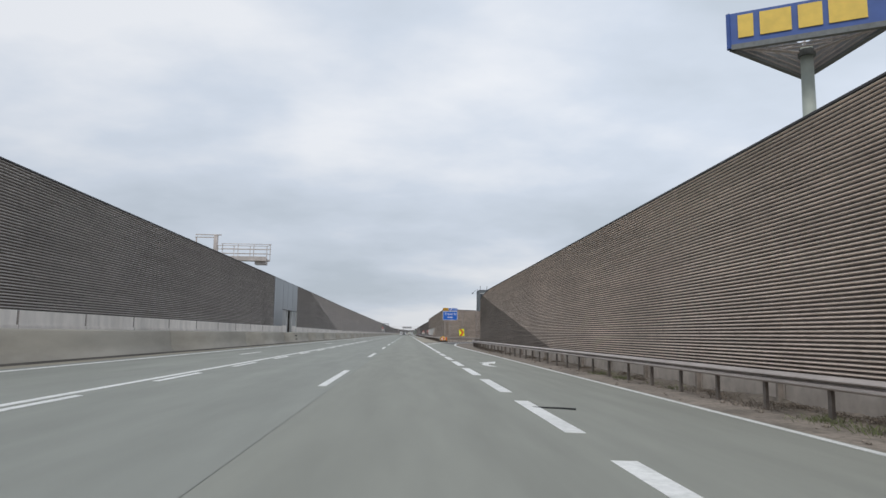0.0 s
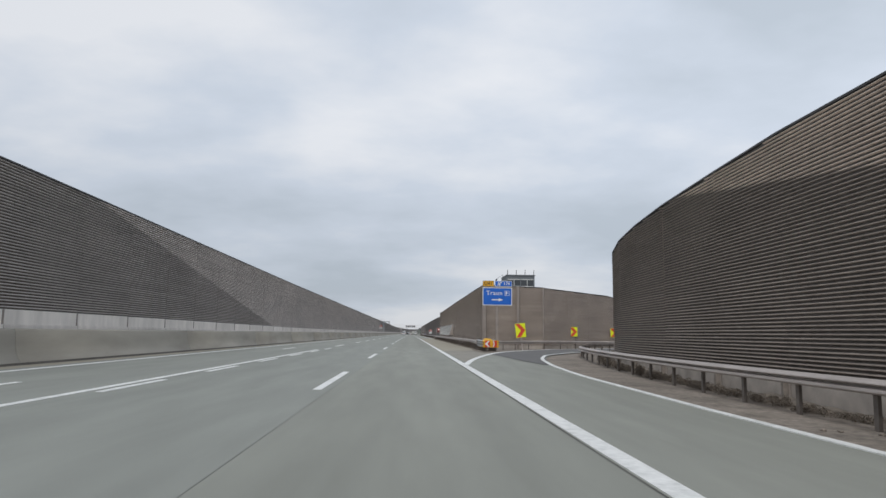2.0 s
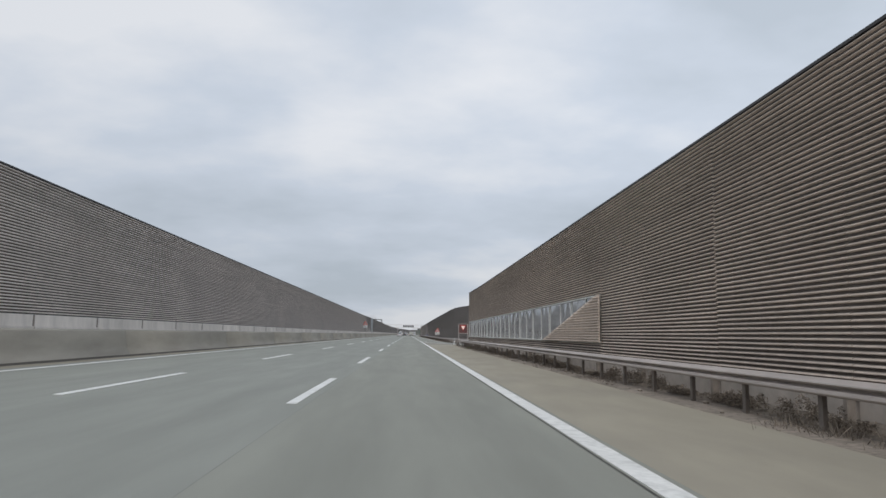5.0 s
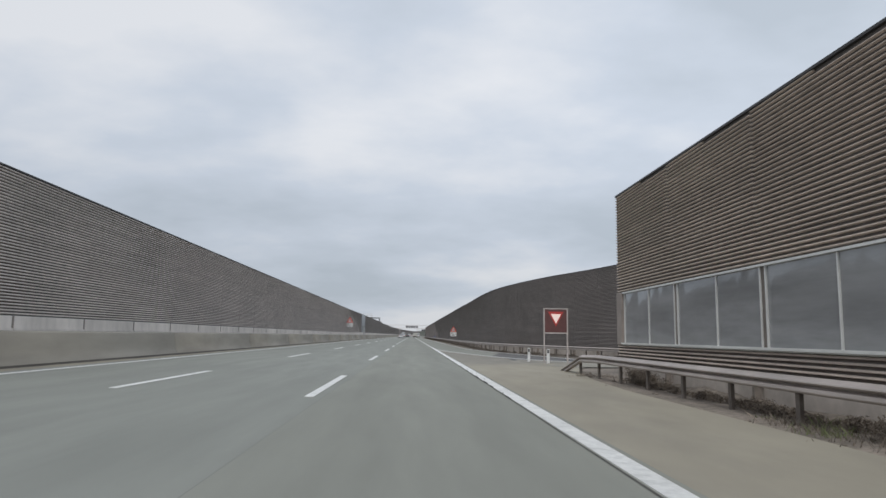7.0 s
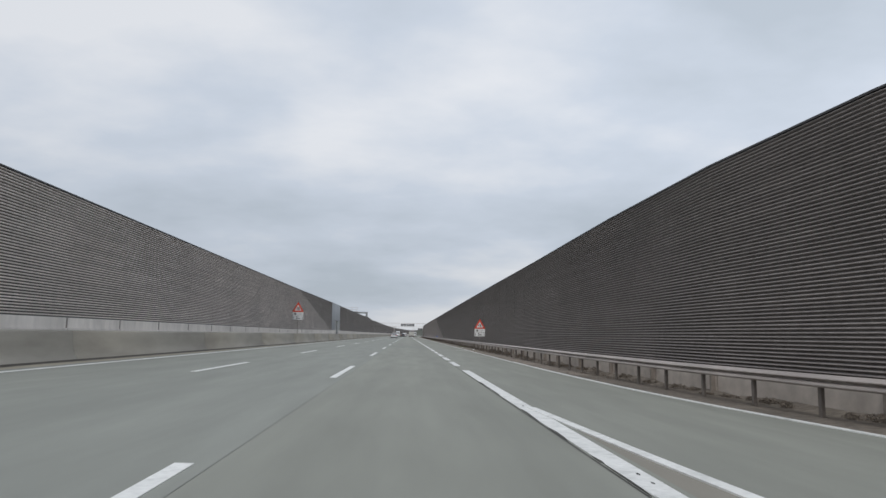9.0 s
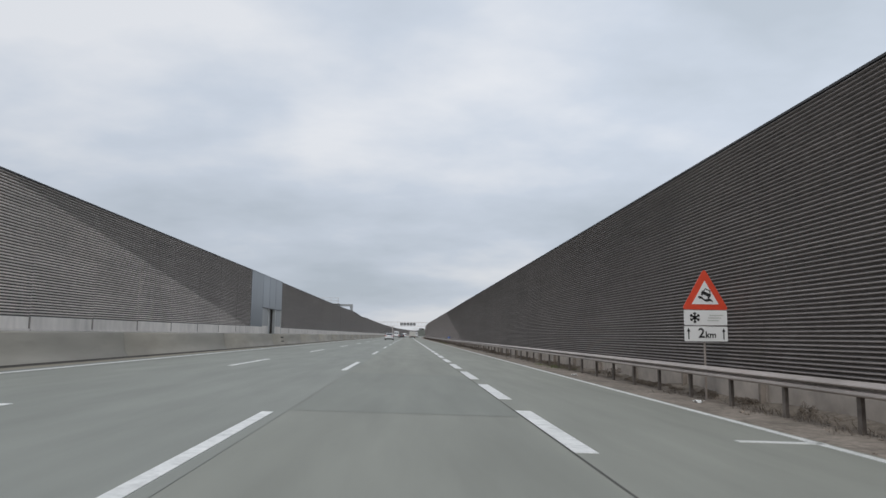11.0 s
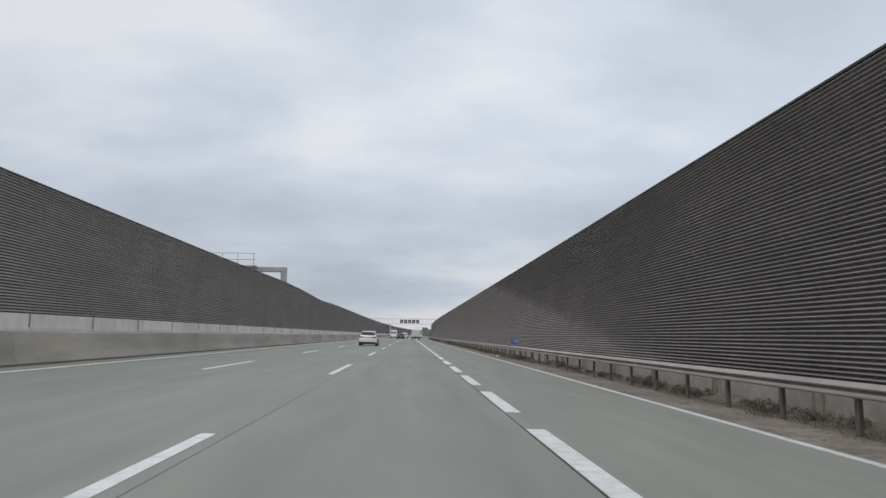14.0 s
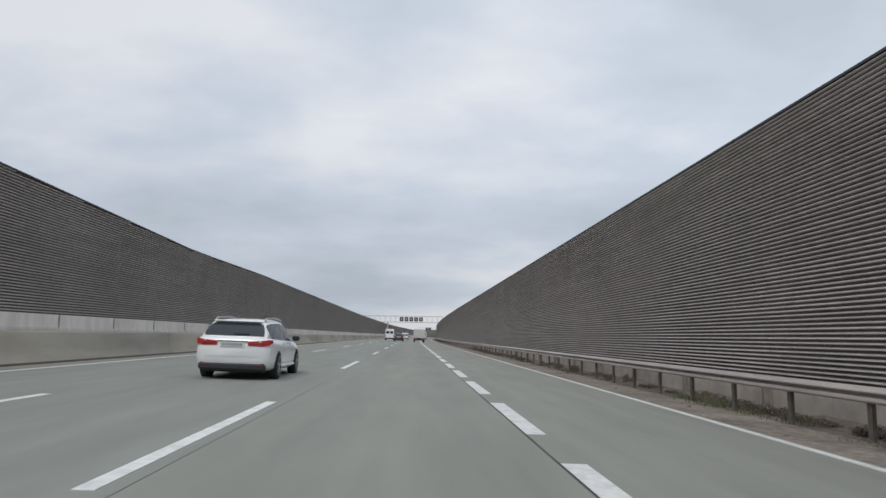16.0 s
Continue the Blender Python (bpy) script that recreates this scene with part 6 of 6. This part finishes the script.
def box_truck(m, label):
    v = empty("box_truck", m, label, "truck", group="vehicles on the road")
    b = part("cargo_box", B(-1.2, 1.2, -3.2, 1.6, 0.95, 3.0, bevel=0.04), M_TRUCKBOX, v)
    part("rear_door", B(-1.1, -0.01, -3.24, -3.205, 1.0, 2.9), M_TRUCKBOX, b)
    part("rear_door", B(0.01, 1.1, -3.24, -3.205, 1.0, 2.9), M_TRUCKBOX, b)
    part("cab", B(-1.1, 1.1, 1.7, 3.3, 0.55, 2.4, bevel=0.12), M_CARWHITE, v)
    part("windscreen", B(-0.95, 0.95, 3.29, 3.32, 1.4, 2.15), M_CARGLASS, v)
    part("chassis", B(-0.5, 0.5, -3.1, 3.0, 0.6, 0.94), M_TRIM, v)
    part("rear_bumper", B(-1.15, 1.15, -3.2, -3.05, 0.45, 0.7), M_TRIM, v)
    for s in (1, -1):
        part("tail_lamp", B(s * 0.95 - 0.15, s * 0.95 + 0.15, -3.23, -3.2, 0.72, 0.9), M_LAMP, v)
        for y in (-1.9, 2.2):
            wheel(v, s * 0.98, y, 0.42, 0.28, s)
    return v


def on_road(x, y):
    return pose(x, y, gz(x - off(y)), 0, radians(0), 0) @ pose(0, 0, 0, 0, math.degrees(math.atan(SLOPE)), 0)


car("estate_car", on_road(-3.86, 415.05) @ Matrix.Scale(0.95, 4), M_CARWHITE, "white estate car with roof rails and red tail lamps")
van("panel_van", on_road(-4.72, 553.0), M_CARWHITE, "tall white panel van seen from behind", 5.6, 2.0, 2.45)
van("small_van", on_road(-1.63, 584.0), M_CARWHITE, "small white delivery van seen from behind", 4.4, 1.83, 1.85)
car("dark_car", on_road(-2.37, 537.0), M_CARGREY, "dark grey hatchback seen from behind", estate=False)
box_truck(on_road(1.56, 533.0) @ Matrix.Diagonal((0.92, 1.0, 0.82, 1.0)), "pale box truck in the slow lane")
van("far_van", on_road(4.04, 640.0), M_CARWHITE, "tall white van far down the road", 6.2, 2.2, 2.7)

# ---- verge plants, litter and the far distance ----
rng = random.Random(4)
verts, faces = [], []


def tuft(x, y, z, n, h, r):
    for _ in range(n):
        a = rng.uniform(0, 6.28)
        px, py = x + rng.gauss(0, r), y + rng.gauss(0, r)
        hh, w = h * rng.uniform(0.4, 1.1), rng.uniform(0.004, 0.009)
        lx, ly = rng.gauss(0, 0.5) * hh, rng.gauss(0, 0.5) * hh
        b = len(verts)
        verts.extend([(px - w * math.cos(a), py - w * math.sin(a), z), (px + w * math.cos(a), py + w * math.sin(a), z),
                      (px + lx * 0.5 + w * 0.6, py + ly * 0.5, z + hh * 0.6), (px + lx, py + ly, z + hh)])
        faces.append((b, b + 1, b + 2))
        faces.append((b, b + 2, b + 3))


for y0, y1, x, dens in ((-5, 62, 6.75, 1.6), (98, 194, 5.05, 3.0), (240, 470, 6.6, 1.5)):
    for _ in range(int((y1 - y0) * dens)):
        y = rng.uniform(y0, y1)
        if noise.noise((y * 0.12, x, 3.0)) > -0.05:
            tuft(x + off(y) + rng.uniform(-0.35, 0.3), y, surf(x, y) - 0.035, rng.randint(30, 60), rng.uniform(0.06, 0.17), 0.2)
for _ in range(60):
    tuft(rng.uniform(4.7, 5.5), rng.uniform(98.5, 104.3), -0.03, 20, 0.22, 0.15)


def bush(x, y, z, n, h, r):
    """A low dry clump: short leaves and twig ends filling an uneven dome."""
    lobes = [(rng.uniform(-0.5, 0.5) * r, rng.uniform(-1.2, 1.2) * r, rng.uniform(0.55, 1.0)) for _ in range(4)]
    for _ in range(n):
        ox, oy, s = rng.choice(lobes)
        a, e, d = rng.uniform(0, 6.28), rng.uniform(0, 1.5), rng.uniform(0.35, 1.0) ** 0.6 * s
        c = (x + ox + r * 0.6 * d * math.cos(e) * math.cos(a), y + oy + r * d * math.cos(e) * math.sin(a), z + h * d * math.sin(e))
        k = len(verts)
        for _ in range(3):
            verts.append(tuple(v + rng.gauss(0, 0.012) for v in c))
        faces.append((k, k + 1, k + 2))


for y0, y1, x, dens, h in ((0, 62, 7.1, 0.5, 0.2), (107, 191, 5.24, 2.6, 0.42), (62, 86, 6.9, 3.0, 0.33), (208, 262, 6.84, 1.1, 0.2), (262, 470, 6.84, 1.3, 0.28)):
    for _ in range(int((y1 - y0) * dens)):
        y = rng.uniform(y0, y1)
        x = between(e_line)(y) - 0.36 if 200 < y < 262 else between(A_CURVE)(y) - 0.55 if 62 < y < 86 else x
        g = 0.6 + noise.noise((y * 0.3, x, 5.0))
        if g > 0.15:
            bush(x + off(y) + rng.uniform(-0.14, 0.1), y, surf(x, y) + 0.0, rng.randint(600, 1000), h * min(1.2, g) * rng.uniform(0.7, 1.2), rng.uniform(0.18, 0.34))
me = bpy.data.meshes.new("verge_weeds")
me.from_pydata(verts, [], faces)
me.materials.append(M_WEED)
tagged(new("verge_weeds", me), "dry brown weeds under the guard rails", "weeds", kind="stuff")
verts, faces = [], []
for y0, y1, x, n_ in ((4.0, 9.5, 6.55, 16), (15.0, 24.0, 6.7, 8), (181.5, 184.0, 4.98, 3), (300.0, 306.0, 6.3, 6), (383.0, 392.0, 6.3, 22), (400.0, 413.0, 6.4, 26)):
    for _ in range(n_):
        y = rng.uniform(y0, y1)
        tuft(x + rng.uniform(-0.3, 0.3), y, surf(x, y) - 0.03, rng.randint(40, 80), rng.uniform(0.07, 0.17), 0.2)
me = bpy.data.meshes.new("verge_grass")
me.from_pydata(verts, [], faces)
me.materials.append(M_GRASS)
tagged(new("verge_grass", me), "short green grass tufts under the guard rails", "grass", kind="stuff")

# silt washed up against the foot of the walls
bm = bmesh.new()
for y0, y1, foot in ((-8, 62, lambda y: 7.37), (62, 87, lambda y: between(A_CURVE)(y) - 0.05), (107, 192, lambda y: 5.57 + 0.0022 * (y - 112)), (206, 262, lambda y: between(e_line)(y) - 0.03), (262, 480, lambda y: 7.17 + off(y))):
    rows = []
    for y in ys(y0, y1, 0.45):
        h = 0.05 + (0.12 if foot(y) > 6.5 else 0.13) * max(0.0, 0.35 + noise.noise((y * 0.35, 2.0, 0)) + 0.5 * noise.noise((y * 1.4, 7.0, 0)))
        w = (0.75 + 0.3 * noise.noise((y * 0.5, 9.0, 0))) * (1.0 if foot(y) > 6.5 else 0.8)
        base = surf(foot(y) - 0.4, y) - 0.035
        rows.append([bm.verts.new((foot(y) - w * f, y, base + h * g_)) for f, g_ in ((1.0, 0.0), (0.7, 0.14 + 0.1 * noise.noise((y, 1, 0))), (0.35, 0.45 + 0.25 * noise.noise((y * 2, 3, 0))), (0.0, 1.0))])
    for a, b in zip(rows, rows[1:]):
        for i in range(3):
            bm.faces.new((a[i], a[i + 1], b[i + 1], b[i]))
tagged(finish("verge_silt", bm, M_SILT, smooth=True), "dark brown silt heaped against the wall foot", "silt", kind="stuff")

bm = bmesh.new()
for _ in range(420):
    y = rng.choice((rng.uniform(0, 60), rng.uniform(98, 194), rng.uniform(240, 460)))
    x = (rng.uniform(5.2, 7.0) if not 98 < y < 194 else rng.uniform(4.3, 5.2)) + off(y)
    s = rng.uniform(0.02, 0.06)
    bmesh.ops.create_icosphere(bm, subdivisions=1, radius=s, matrix=Matrix.Translation((x, y, surf(x, y) - 0.03 + s * 0.3)) @ Matrix.Diagonal((1, rng.uniform(0.7, 1.6), 0.6, 1)))
tagged(finish("verge_stones", bm, M_GRIT), "loose stones and grit on the verge", "gravel", kind="stuff")
for x, y in ((5.15, 176.5), (5.6, 296.0), (5.9, 286.5), (5.8, 391.5)):
    bm = bmesh.new()
    bmesh.ops.create_grid(bm, x_segments=4, y_segments=4, size=0.09)
    for v in bm.verts:
        v.co.z += rng.uniform(0, 0.06)
    bmesh.ops.solidify(bm, geom=bm.faces[:], thickness=0.004)
    o = tagged(finish("litter_scrap", bm, M_WHITE), "crumpled white scrap of litter on the verge", "litter", group="litter on the verge")
    o.location = (x, y, surf(x, y) - 0.028)

bm = bmesh.new()
cols = []
for k in range(61):
    x, y = 70 + 9 * k, 330 + 2.0 * k
    h = 12 + 5 * noise.noise((x * 0.008, 7.3, 0)) + 2 * noise.noise((x * 0.06, 1.1, 0)) + min(9.0, max(0.0, (x - 190) * 0.09))
    cols.append([bm.verts.new((x, y, -1.5)), bm.verts.new((x, y + 12, h * 0.6)), bm.verts.new((x + 3, y + 30, h)), bm.verts.new((x + 10, y + 90, -1.5))])
for a, b in zip(cols, cols[1:]):
    for i in range(3):
        bm.faces.new((a[i], b[i], b[i + 1], a[i + 1]))
hill_tops = [tuple(c[2].co) for c in cols]
tagged(finish("wooded_hill", bm, M_FARHILL), "dim brown hill rising behind the exit ramp", "hill", kind="structure")
verts, faces = [], []
for _ in range(260):
    k = rng.uniform(8, 34)
    tx, ty, tz = (hill_tops[int(k)][i] + (hill_tops[int(k) + 1][i] - hill_tops[int(k)][i]) * (k % 1) for i in range(3))
    r, hh = rng.uniform(1.0, 2.4), rng.uniform(2.0, 5.0)
    for _ in range(26):
        u, v = rng.uniform(0, 6.28), rng.random() ** 0.6
        px, py, pz = tx + r * math.sqrt(1 - v * v) * math.cos(u), ty - 2 + r * math.sqrt(1 - v * v) * math.sin(u), tz - 1.5 + hh * v
        b0 = len(verts)
        for _ in range(3):
            verts.append((px + rng.gauss(0, 0.5), py + rng.gauss(0, 0.5), pz + rng.gauss(0, 0.6)))
        faces.append((b0, b0 + 1, b0 + 2))
me = bpy.data.meshes.new("far_woods")
me.from_pydata(verts, [], faces)
me.materials.append(M_FARTREE)
tagged(new("far_woods", me), "bare grey-green trees along the far hill", "woods", kind="stuff")
fence = empty("timber_fence", pose(71.5, 190.0, 0.0), "weathered brown timber fence of upright boards", "fence")
for k in range(15):
    part("board", B(0.5 * k, 0.5 * k + 0.3, -0.04, 0.04, -1.3, 3.75 - 0.06 * k), M_BARK, fence)
for z in (1.6, 3.0):
    part("rail", B(-0.1, 7.4, 0.045, 0.12, z, z + 0.14), M_BARK, fence)
bm = bmesh.new()
cols = []
for k in range(241):
    x = -1200 + 10 * k
    h = 9 + 7 * noise.noise((x * 0.004, 0.3, 0)) + 4 * noise.noise((x * 0.03, 2.1, 0)) + 2.5 * noise.noise((x * 0.15, 5.0, 0))
    cols.append([bm.verts.new((x, 1650, -1)), bm.verts.new((x, 1650 + 10, max(3, h))), bm.verts.new((x, 1760, max(4, h) * 1.2))])
for a, b in zip(cols, cols[1:]):
    for i in range(2):
        bm.faces.new((a[i], b[i], b[i + 1], a[i + 1]))
tagged(finish("far_treeline", bm, M_FARHILL), "dim wooded ridge far beyond the road", "treeline", kind="structure")
